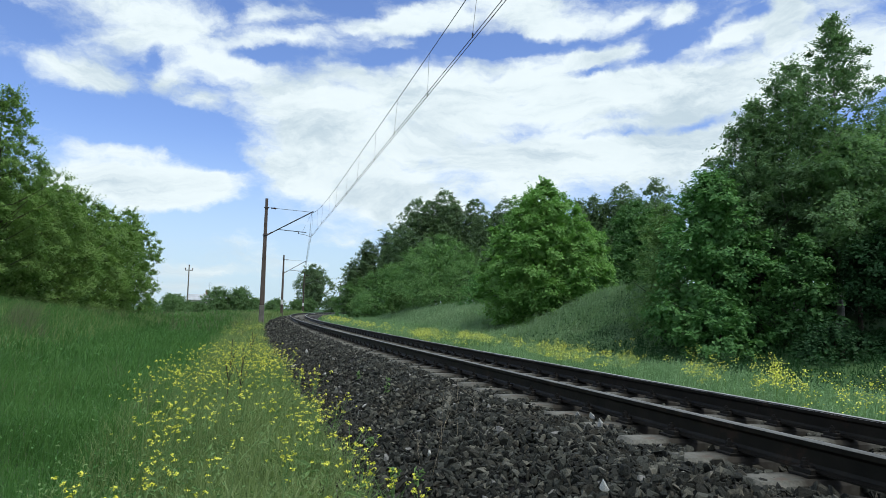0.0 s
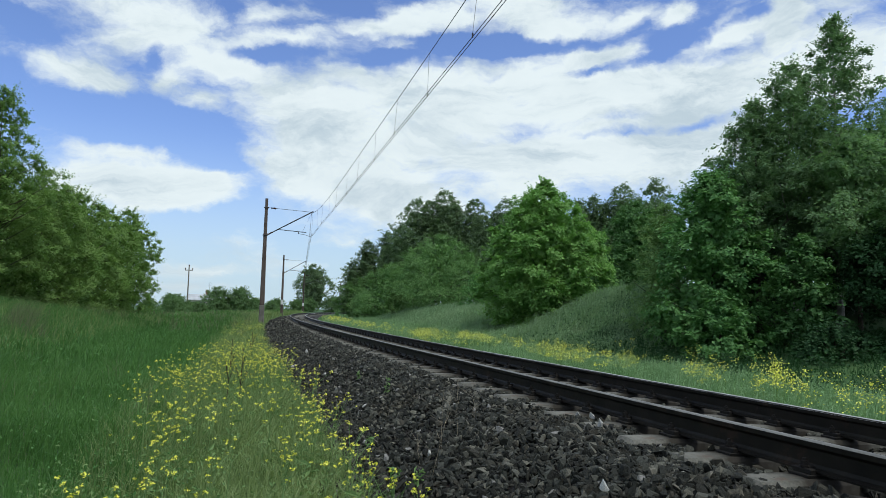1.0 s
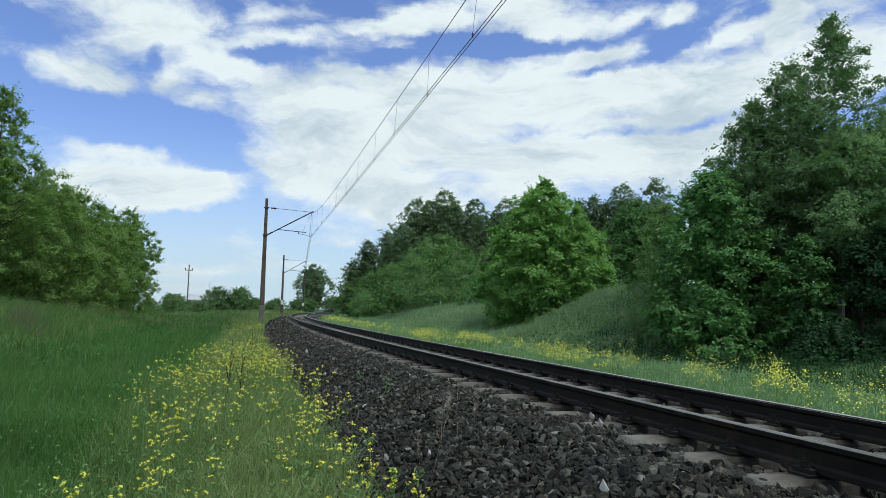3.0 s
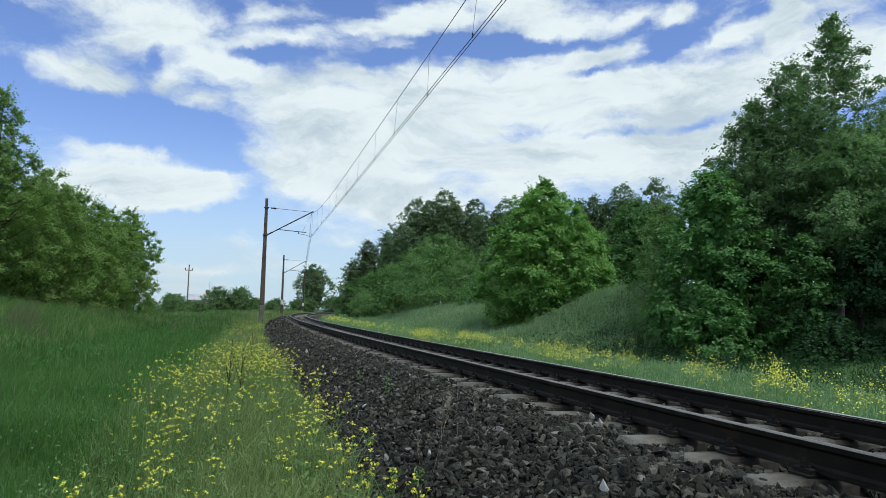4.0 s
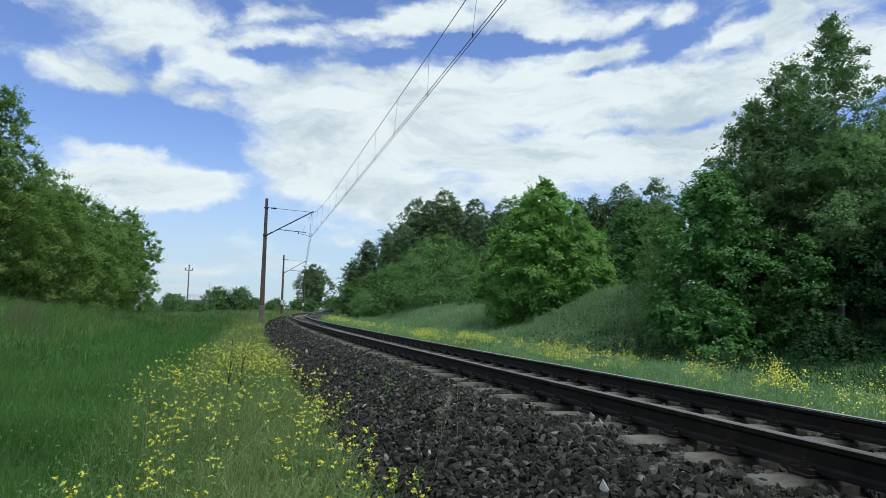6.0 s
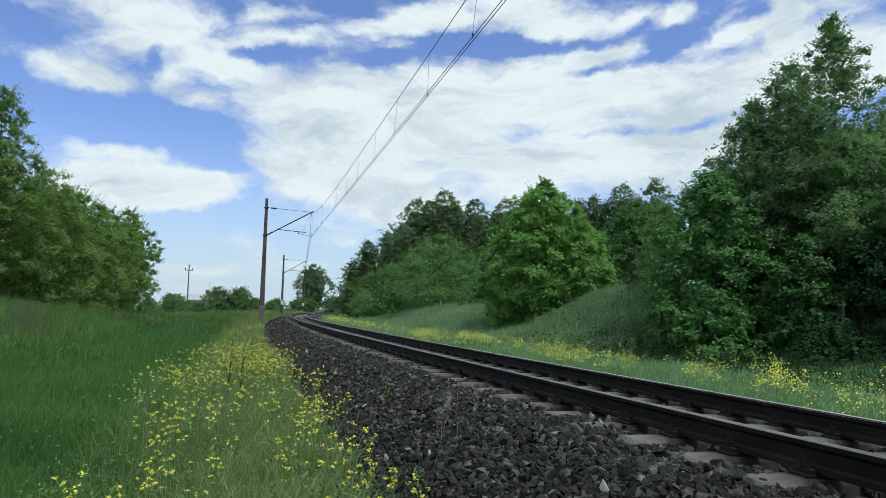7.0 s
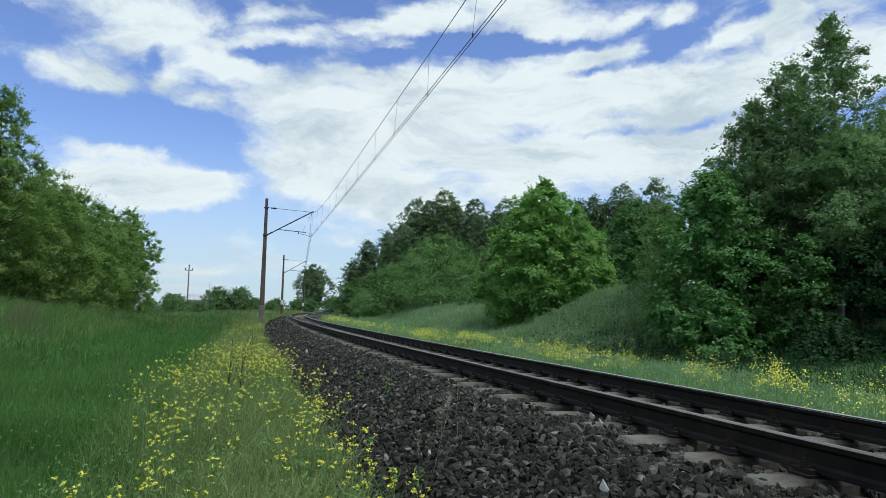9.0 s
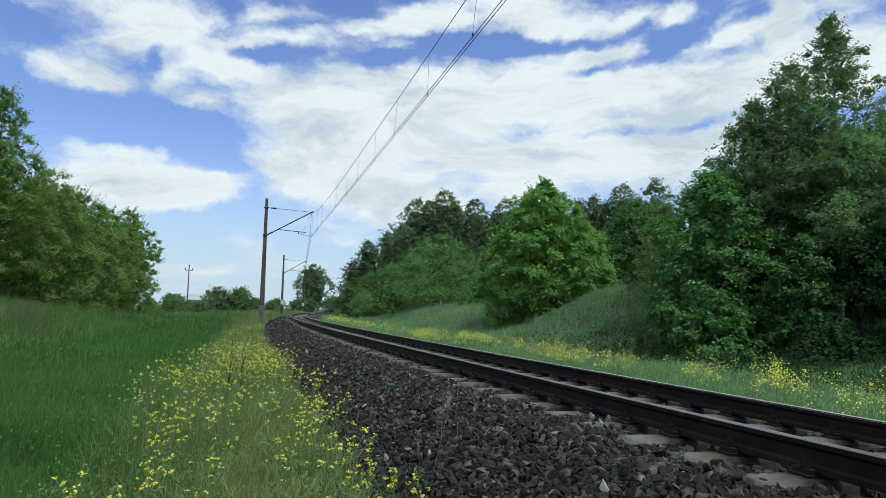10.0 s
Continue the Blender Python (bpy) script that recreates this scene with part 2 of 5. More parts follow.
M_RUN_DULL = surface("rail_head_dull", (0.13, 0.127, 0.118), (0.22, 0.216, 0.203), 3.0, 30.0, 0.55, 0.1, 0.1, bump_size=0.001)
M_CONCRETE = seat_dark_concrete("sleeper_concrete", 0.753)
M_IRON = surface("fastening_iron", (0.005, 0.0045, 0.004), (0.015, 0.012, 0.010), 20.0, 90.0, 0.7, 0.2, 0.4, bump_size=0.003)
M_MAST = surface("mast_concrete", (0.075, 0.055, 0.047), (0.135, 0.105, 0.092), 1.6, 30.0, 0.85, bump=0.3, spots=(0.055, 0.042, 0.038), bump_size=0.006)
M_MAST_FOOT = surface("mast_foot_concrete", (0.12, 0.11, 0.10), (0.20, 0.185, 0.17), 3.0, 30.0, 0.9, bump=0.3, bump_size=0.006)
M_BAND = surface("white_band_paint", (0.55, 0.55, 0.54), (0.75, 0.75, 0.74), 8.0, 40.0, 0.7, bump=0.1)
M_TUBE = surface("bracket_steel", (0.035, 0.033, 0.034), (0.085, 0.08, 0.08), 8.0, 60.0, 0.55, 0.5, 0.15, bump_size=0.002)
M_CERAMIC = surface("insulator_glaze", (0.05, 0.022, 0.014), (0.09, 0.04, 0.026), 10, 60, 0.25, bump=0.05, spec=0.5)
M_WIRE = surface("wire_copper", (0.03, 0.028, 0.028), (0.07, 0.06, 0.055), 3.0, 20.0, 0.55, 0.6, 0.05)
M_BARK = surface("bark", (0.035, 0.028, 0.022), (0.11, 0.09, 0.07), 4.0, 25.0, 0.95, bump=0.8, bump_size=0.02)
M_BIRCH = surface("birch_bark", (0.18, 0.17, 0.155), (0.42, 0.40, 0.37), 3.0, 18.0, 0.85, bump=0.4, spots=(0.04, 0.035, 0.03), bump_size=0.008)
M_DRY = surface("dry_stalk", (0.035, 0.022, 0.016), (0.09, 0.06, 0.04), 15.0, 60.0, 0.9, bump=0.4, bump_size=0.002)
M_STRAW = surface("pale_straw", (0.17, 0.14, 0.10), (0.33, 0.28, 0.21), 15.0, 60.0, 0.9, bump=0.3, bump_size=0.002)
M_WALL = surface("house_plaster", (0.42, 0.40, 0.36), (0.58, 0.56, 0.52), 1.0, 15.0, 0.9, bump=0.1)
M_ROOF = surface("pale_sheet_roof", (0.40, 0.41, 0.43), (0.58, 0.59, 0.61), 1.0, 12.0, 0.6, 0.2, 0.1)
M_BRICK = surface("chimney_brick", (0.14, 0.06, 0.045), (0.25, 0.12, 0.085), 4.0, 30.0, 0.9, bump=0.3)
M_PANE = surface("dark_pane", (0.02, 0.024, 0.03), (0.03, 0.034, 0.04), 2.0, 10.0, 0.15, bump=0.0, spec=0.5)
M_WOODPOLE = surface("weathered_pole", (0.10, 0.085, 0.07), (0.21, 0.185, 0.155), 3.0, 30.0, 0.9, bump=0.4)
M_SEED = surface("seed_fluff", (0.70, 0.70, 0.68), (0.85, 0.85, 0.83), 30.0, 90.0, 0.95, bump=0.0)

# shade of the grove's hollow and back, put into the leaf colour
L_SHADED = foliage("leaf_shaded", (0.018, 0.055, 0.019), (0.05, 0.118, 0.042), 0.25)
L_BIRCH = foliage("leaf_birch", (0.095, 0.172, 0.083), (0.215, 0.325, 0.165), 0.47)
L_ALDER = foliage("leaf_dull", (0.13, 0.235, 0.11), (0.285, 0.42, 0.215), 0.50)
L_MAPLE = foliage("leaf_maple", (0.13, 0.27, 0.075), (0.29, 0.47, 0.145), 0.42)
L_OLIVE = foliage("leaf_grey_green", (0.105, 0.205, 0.07), (0.235, 0.375, 0.15), 0.38)
L_SHRUB = foliage("leaf_shrub", (0.065, 0.175, 0.055), (0.20, 0.37, 0.13), 0.38)
L_LIME = foliage("leaf_lime", (0.055, 0.14, 0.045), (0.155, 0.29, 0.10), 0.36)
L_LIGHT = foliage("leaf_young", (0.12, 0.22, 0.07), (0.26, 0.40, 0.15), 0.25)
L_LEFT = foliage("leaf_alder", (0.132, 0.22, 0.062), (0.285, 0.41, 0.135), 0.44)
L_WOOD = foliage("leaf_wood", (0.125, 0.19, 0.11), (0.225, 0.305, 0.17), 0.44)
L_FAR = foliage("leaf_far", (0.115, 0.195, 0.085), (0.215, 0.32, 0.145), 0.42)
G_EDGE = foliage("blade_edge", (0.135, 0.205, 0.075), (0.335, 0.405, 0.175), 0.35, 0.8, 0.6)
L_MID = foliage("leaf_mid", (0.075, 0.165, 0.065), (0.19, 0.33, 0.14), 0.38)
G_MEADOW = foliage("blade_meadow", (0.040, 0.12, 0.030), (0.158, 0.295, 0.085), 0.35, 0.35, 0.55)
G_PALE = foliage("blade_pale", (0.12, 0.15, 0.08), (0.25, 0.26, 0.155), 0.35, 0.35, 0.6)
G_STRIP = foliage("blade_strip", (0.15, 0.265, 0.12), (0.325, 0.46, 0.25), 0.35, 0.5, 0.55)
G_BANK = foliage("blade_bank", (0.115, 0.205, 0.10), (0.36, 0.47, 0.29), 0.35, 0.3, 0.6)
F_YELLOW = foliage("petal_yellow", (0.82, 0.77, 0.09), (0.94, 0.92, 0.24), 0.25, 3.0, 0.6)
F_STEM = foliage("flower_stem", (0.1, 0.19, 0.065), (0.25, 0.36, 0.14), 0.3, 2.0, 0.6)

# ---- mesh tools ----
rng = np.random.default_rng(7)


class Acc:
    """Gathers vertices and faces of one mesh."""

    def __init__(self):
        self.v, self.q, self.t, self.n = [], [], [], 0

    def add(self, v, f):
        v, f = np.asarray(v, np.float64).reshape(-1, 3), np.asarray(f, np.int64)
        (self.q if f.shape[-1] == 4 else self.t).append(f.reshape(-1, f.shape[-1]) + self.n)
        self.v.append(v)
        self.n += len(v)
        return self

    def also(self, f, start):
        f = np.asarray(f, np.int64)
        (self.q if f.shape[-1] == 4 else self.t).append(f.reshape(-1, f.shape[-1]) + start)

    def mesh(self, name, material=None, smooth=False):
        v = np.concatenate(self.v)
        q = np.concatenate(self.q) if self.q else np.zeros((0, 4), np.int64)
        t = np.concatenate(self.t) if self.t else np.zeros((0, 3), np.int64)
        me = bpy.data.meshes.new(name)
        me.vertices.add(len(v))
        me.vertices.foreach_set("co", v.astype(np.float32).ravel())
        loops = np.concatenate([q.ravel(), t.ravel()])
        starts = np.concatenate([np.arange(len(q)) * 4, len(q) * 4 + np.arange(len(t)) * 3])
        me.loops.add(len(loops))
        me.loops.foreach_set("vertex_index", loops.astype(np.int32))
        me.polygons.add(len(starts))
        me.polygons.foreach_set("loop_start", starts.astype(np.int32))
        me.polygons.foreach_set("use_smooth", np.full(len(starts), smooth))
        me.update(calc_edges=True)
        me.validate()
        if material:
            me.materials.append(material)
        return me


def part(name, data, material, parent, label="", smooth=False, m=None):
    """Links a bmesh, an Acc or a ready mesh as one mesh object under a thing or a part."""
    if isinstance(data, Acc):
        me = data.mesh(name, material, smooth)
    elif isinstance(data, bmesh.types.BMesh):
        me = bpy.data.meshes.new(name)
        data.to_mesh(me)
        data.free()
        me.materials.append(material)
        if smooth:
            me.polygons.foreach_set("use_smooth", np.ones(len(me.polygons), bool))
    else:
        me = data
    ob = new(name, me)
    ob.parent = parent
    if m is not None:
        ob.matrix_local = m
    return tagged(ob, label)


def thing(name, m, label, category, group="", kind=""):
    ob = new(name)
    ob.matrix_basis = m
    ob.empty_display_size = 0.2
    return tagged(ob, label, category, group, kind)


def tube(acc, pts, radii, sides=6, cap=True):
    pts = np.asarray(pts, float)
    radii = np.broadcast_to(np.asarray(radii, float), (len(pts),))
    d = np.gradient(pts, axis=0)
    d /= np.linalg.norm(d, axis=1)[:, None] + 1e-12
    ref = np.where(np.abs(d[:, 2:3]) > 0.9, np.array([[1.0, 0, 0]]), np.array([[0, 0, 1.0]]))
    if len(pts) > 1:
        ref = np.repeat(ref[:1], len(pts), 0) if np.abs(d @ ref[0]).max() < 0.98 else ref
    a = np.cross(d, ref)
    a /= np.linalg.norm(a, axis=1)[:, None] + 1e-12
    b = np.cross(d, a)
    ang = np.arange(sides) * 2 * np.pi / sides
    ring = pts[:, None] + radii[:, None, None] * (np.cos(ang)[None, :, None] * a[:, None] + np.sin(ang)[None, :, None] * b[:, None])
    i, j = np.meshgrid(np.arange(len(pts) - 1), np.arange(sides), indexing="ij")
    k = (j + 1) % sides
    f = np.stack([i * sides + j, i * sides + k, (i + 1) * sides + k, (i + 1) * sides + j], -1).reshape(-1, 4)
    start = acc.n
    acc.add(ring.reshape(-1, 3), f)
    if cap:
        n = len(pts)
        for base, flip in ((0, True), ((n - 1) * sides, False)):
            loop = [base + s for s in range(sides)]
            if flip:
                loop.reverse()
            acc.also([[loop[0], loop[s], loop[s + 1]] for s in range(1, sides - 1)], start)
    return acc


def block(acc, size, at=(0, 0, 0), bevel=0.01, top=(1.0, 1.0)):
    """A box with chamfered upright edges and upper rim; top scales its upper face."""
    x, y, z = size[0] / 2, size[1] / 2, size[2]
    b = min(bevel, x * 0.45, y * 0.45, z * 0.45)
    def loop(sx, sy, inset, h):
        w, d = x * sx - inset, y * sy - inset
        c = b * 0.7
        return [(w, -d + c, h), (w, d - c, h), (w - c, d, h), (-w + c, d, h), (-w, d - c, h), (-w, -d + c, h), (-w + c, -d, h), (w - c, -d, h)]
    v = loop(1, 1, 0, 0) + loop(top[0], top[1], 0, z - b) + loop(top[0], top[1], b, z)
    v = np.array(v) + np.array(at)
    f = [[r * 8 + i, r * 8 + (i + 1) % 8, (r + 1) * 8 + (i + 1) % 8, (r + 1) * 8 + i] for r in range(2) for i in range(8)]
    s = acc.n
    acc.add(v, f)
    acc.also([[16, 17, 18, 19], [16, 19, 20, 23], [20, 21, 22, 23]], s)
    acc.also([[3, 2, 1, 0], [7, 4, 3, 0], [7, 6, 5, 4]], s)
    return acc


def unit(v):
    return v / (np.linalg.norm(v, axis=-1, keepdims=True) + 1e-12)


# ---- the line of the track ----
GAUGE_HALF, CANT = 0.753, 0.0646
S = np.arange(-60, 330, 0.5)
BEND = 0.001034 + 1.0228e-05 * np.clip(S, 0, 210)
_th = -np.concatenate([[0], np.cumsum((BEND[1:] + BEND[:-1]) / 2 * 0.5)])
TH = _th - np.interp(0, S, _th) + 0.31096
TX, TY = np.cumsum(-np.sin(TH) * 0.5), np.cumsum(np.cos(TH) * 0.5)
TX, TY = TX - np.interp(0, S, TX) + 4.184, TY - np.interp(0, S, TY)


def on_track(s, off, z=0.0):
    """World places beside the track: off metres to its right, z above the rails' mean height."""
    s, off = np.asarray(s, float), np.asarray(off, float)
    x, y, th = np.interp(s, S, TX), np.interp(s, S, TY), np.interp(s, S, TH)
    return np.stack(np.broadcast_arrays(x + off * np.cos(th), y + off * np.sin(th), z), -1)


def canted(off):
    return -np.asarray(off, float) * CANT / 1.507


def to_track(x, y):
    """Distance along the track and offset to its right for world places."""
    x, y = np.asarray(x, np.float32).ravel(), np.asarray(y, np.float32).ravel()
    best = np.empty(len(x), int)
    tx, ty = TX[::2].astype(np.float32), TY[::2].astype(np.float32)
    for a in range(0, len(x), 8000):
        sl = slice(a, a + 8000)
        best[sl] = 2 * np.argmin((x[sl, None] - tx) ** 2 + (y[sl, None] - ty) ** 2, 1)
    th = TH[best]
    dx, dy = x - TX[best], y - TY[best]
    along = -np.sin(th) * dx + np.cos(th) * dy
    return S[best] + np.clip(along, -0.6, 0.6), np.cos(th) * dx + np.sin(th) * dy


def waves(x, y, size, seed):
    r = np.random.default_rng(seed)
    out = 0
    for k in range(5):
        a, p, l = r.uniform(0, 6.28), r.uniform(0, 6.28), size * r.uniform(0.5, 1.8)
        out = out + np.sin((x * np.cos(a) + y * np.sin(a)) * 6.28 / l + p)
    return out / 5


def smooth01(v, a, b):
    u = np.clip((v - a) / (b - a), 0, 1)
    return u * u * (3 - 2 * u)


def height(x, y):
    """The ground: a low bed for the track, a swelling bank to its left, a steeper one to its right."""
    shape = np.shape(x)
    x, y = np.ravel(np.asarray(x, float)), np.ravel(np.asarray(y, float))
    s, o = to_track(x, y)
    d = -o
    l_near = np.interp(d, [0, 2.4, 3.2, 4.5, 7, 10, 13, 18, 40, 90], [-0.85, -0.85, -0.72, -0.75, -0.52, 0.2, 0.75, 1.0, 1.0, 0.4])
    l_far = np.interp(d, [0, 2.4, 2.8, 3.4, 5.5, 9, 14, 90], [-0.85, -0.85, -0.38, 0.0, 0.03, -0.25, -0.40, -0.40])
    left = l_near + (l_far - l_near) * smooth01(s, 28, 62)
    r_0 = np.interp(o, [0, 2.3, 2.9, 5.5, 8, 10, 13, 20, 60], [-0.85, -0.85, -0.62, -0.56, -0.48, -0.1, 0.5, 1.2, 1.5])
    r_1 = np.interp(o, [0, 2.3, 2.9, 5.2, 6.3, 8.5, 11, 15, 60], [-0.85, -0.85, -0.62, -0.55, -0.25, 0.55, 1.05, 1.25, 1.6])
    r_2 = np.interp(o, [0, 2.3, 2.9, 6, 12, 30, 60], [-0.85, -0.85, -0.62, -0.55, -0.3, 0.5, 0.8])
    right = r_0 + (r_1 - r_0) * smooth01(s, 17, 25)
    right = right + (r_2 - right) * smooth01(s, 60, 82)
    dip = np.exp(-((s - 30.5) / 3.2) ** 2) * smooth01(o, 5.5, 8.5) * 0.75
    knoll = np.exp(-((s - 25.0) / 3.5) ** 2) * smooth01(o, 6.5, 10.5) * 0.65
    z = np.where(o < 0, left, right - dip + knoll)
    rough = smooth01(np.abs(o), 3, 6)
    z = z + rough * (np.where(o < 0, 0.15, 0.10) * waves(x, y, 7.0, 1) + 0.05 * waves(x, y, 2.2, 2))
    far = smooth01(np.hypot(x, y), 150, 420)
    return (z * (1 - far) - 0.35 * far).reshape(shape)


def grid_axis(lo, hi, step, reach):
    mid = np.arange(lo, hi + step / 2, step)
    grow = np.cumsum(step * 1.22 ** np.arange(1, 60))
    up = hi + grow[grow < reach]
    down = (lo - grow[grow < reach])[::-1]
    return np.concatenate([down, mid, up])


def build_ground():
    gx, gy = grid_axis(-34, 26, 0.6, 3500), grid_axis(-6, 100, 0.6, 3500)
    X, Y = np.meshgrid(gx, gy, indexing="ij")
    v = np.stack([X, Y, height(X, Y)], -1).reshape(-1, 3)
    ny = len(gy)
    i, j = np.meshgrid(np.arange(len(gx) - 1), np.arange(ny - 1), indexing="ij")
    f = np.stack([i * ny + j, (i + 1) * ny + j, (i + 1) * ny + j + 1, i * ny + j + 1], -1).reshape(-1, 4)
    ob = new("ground", Acc().add(v, f).mesh("ground", M_GROUND, True))
    tagged(ob, "grassy ground with low banks on both sides of the railway", "ground", kind="structure")


build_ground()


# ---- railway ----
def bed_height(s, o):
    """The surface of the crushed stone."""
    s, o = np.asarray(s, float), np.asarray(o, float)
    h = np.interp(o, [-3.5, -3.0, -1.75, -1.3, -0.5, 0.5, 1.3, 1.7, 2.6, 3.0], [-0.86, -0.74, -0.262, -0.232, -0.252, -0.265, -0.24, -0.24, -0.66, -0.82])
    p = on_track(s, o)
    return h + canted(np.clip(o, -1.8, 1.8)) + 0.03 * waves(p[..., 0], p[..., 1], 1.6, 5) + 0.02 * waves(p[..., 0], p[..., 1], 0.5, 6)


def build_ballast():
    ss = np.concatenate([np.arange(-40, 0, 2.0), np.arange(0, 40, 0.25), np.arange(40, 240, 1.0)])
    oo = np.linspace(-3.5, 3.0, 53)
    A, B = np.meshgrid(ss, oo, indexing="ij")
    v = on_track(A, B)
    v[..., 2] = bed_height(A, B) - 0.03
    n = len(oo)
    i, j = np.meshgrid(np.arange(len(ss) - 1), np.arange(n - 1), indexing="ij")
    f = np.stack([i * n + j, i * n + j + 1, (i + 1) * n + j + 1, (i + 1) * n + j], -1).reshape(-1, 4)
    bed = new("ballast_bed", Acc().add(v.reshape(-1, 3), f).mesh("ballast_bed", M_BALLAST, True))
    return tagged(bed, "dark crushed-stone ballast bed under the railway track", "ballast", kind="structure")


ballast = build_ballast()


def stone_shapes(count, seed):
    """Sharp-edged broken lumps: the hull of a few points inside a flat box."""
    r = np.random.default_rng(seed)
    out = []
    for _ in range(count):
        bm = bmesh.new()
        span = np.array([r.uniform(1.0, 1.45), r.uniform(0.75, 1.05), r.uniform(0.5, 0.85)])
        lump = unit(r.normal(size=(12, 3)))
        lump /= np.max(np.abs(lump), 1, keepdims=True) ** r.uniform(0.35, 0.8)
        for q in lump * r.uniform(0.75, 1.0, (12, 1)) * span:
            bm.verts.new(q)
        hull = bmesh.ops.convex_hull(bm, input=bm.verts)
        bmesh.ops.delete(bm, geom=[e for e in hull["geom_interior"] if isinstance(e, bmesh.types.BMVert)], context="VERTS")
        bmesh.ops.triangulate(bm, faces=bm.faces)
        bm.verts.index_update()
        out.append((np.array([v.co[:] for v in bm.verts]), np.array([[v.index for v in f.verts] for f in bm.faces])))
        bm.free()
    return out


def turns(n, r):
    q = unit(r.normal(size=(n, 4)))
    w, x, y, z = q.T
    return np.stack([np.stack([1 - 2 * (y * y + z * z), 2 * (x * y - z * w), 2 * (x * z + y * w)], -1),
                     np.stack([2 * (x * y + z * w), 1 - 2 * (x * x + z * z), 2 * (y * z - x * w)], -1),
                     np.stack([2 * (x * z - y * w), 2 * (y * z + x * w), 1 - 2 * (x * x + y * y)], -1)], 1)


def clear_of_track(s, o):
    """Not under a rail, and not on the bare top of a sleeper."""
    k = (s - 4.341) / 0.6044
    on_sleeper = (np.abs(k - np.round(k)) * 0.6044 < 0.115) & (np.abs(o) < 1.24) & (np.abs(o) > 0.42)
    rail = np.abs(np.abs(o) - GAUGE_HALF) < 0.12
    return ~(on_sleeper | rail)


def scatter_stones(acc, n, s0, s1, o0, o1, size, octa, seed, keep_on=0.0):
    r = np.random.default_rng(seed)
    s, o = r.uniform(s0, s1, n), r.uniform(o0, o1, n)
    ok = clear_of_track(s, o) | (r.random(n) < keep_on) & (o < -1.0)
    s, o = s[ok], o[ok]
    n = len(s)
    size = size * r.lognormal(0, 0.38, n).clip(0.4, 2.0)
    p = on_track(s, o)
    p[:, 2] = bed_height(s, o) + size * r.uniform(-0.35, 0.35, n)
    if octa:
        f = np.array([(0, 1, 4), (1, 2, 4), (2, 3, 4), (3, 0, 4), (1, 0, 5), (2, 1, 5), (3, 2, 5), (0, 3, 5)])
        base = np.array([(1, 0, 0), (0, 1, 0), (-1, 0, 0), (0, -1, 0), (0.2, 0.1, 0.8), (-0.1, -0.2, -0.8)], float)
        shapes = [(base * r.uniform(0.7, 1.25, (6, 1)) * r.uniform(0.7, 1.2, (1, 3)), f) for _ in range(16)]
    else:
        shapes = stone_shapes(30, seed)
    kind = r.integers(0, len(shapes), n)
    rot = turns(n, r)
    for k, (v, f) in enumerate(shapes):
        m = np.nonzero(kind == k)[0]
        if len(m):
            w = np.einsum("nij,nkj->nki", rot[m], v[None] * size[m, None, None]) + p[m, None]
            acc.add(w.reshape(-1, 3), (f[None] + (np.arange(len(m)) * len(v))[:, None, None]).reshape(-1, 3))


def build_stones():
    near = Acc()
    scatter_stones(near, 19500, 3.4, 11.0, -3.35, -0.86, 0.0235, False, 11, 0.32)
    scatter_stones(near, 6500, 3.4, 11.0, -0.7, 1.6, 0.023, False, 12)
    ob = part("loose_stones", near, M_STONE, ballast, "dark grey and brown crushed stones")
    tagged(ob, kind="stuff")
    far = Acc()
    scatter_stones(far, 27000, 11.0, 36.0, -3.35, -0.86, 0.026, True, 13, 0.5)
    scatter_stones(far, 6500, 11.0, 40.0, -1.05, 1.6, 0.034, True, 14)
    scatter_stones(far, 7000, 36.0, 75.0, -3.3, 1.6, 0.055, True, 15, 0.0)
    scatter_stones(far, 7000, -14.0, 3.5, -3.35, 1.6, 0.034, True, 16)
    ob = part("distant_stones", far, M_STONE, ballast, "dark crushed stones further along")
    tagged(ob, kind="stuff")


build_stones()

RAIL_PROFILE = [(-0.0625, -0.172), (0.0625, -0.172), (0.0625, -0.162), (0.02, -0.150), (0.0085, -0.130), (0.0085, -0.055), (0.034, -0.036),
                (0.0355, -0.008), (0.029, 0.0), (-0.029, 0.0), (-0.0355, -0.008), (-0.034, -0.036), (-0.0085, -0.055), (-0.0085, -0.130), (-0.02, -0.150), (-0.0625, -0.162)]


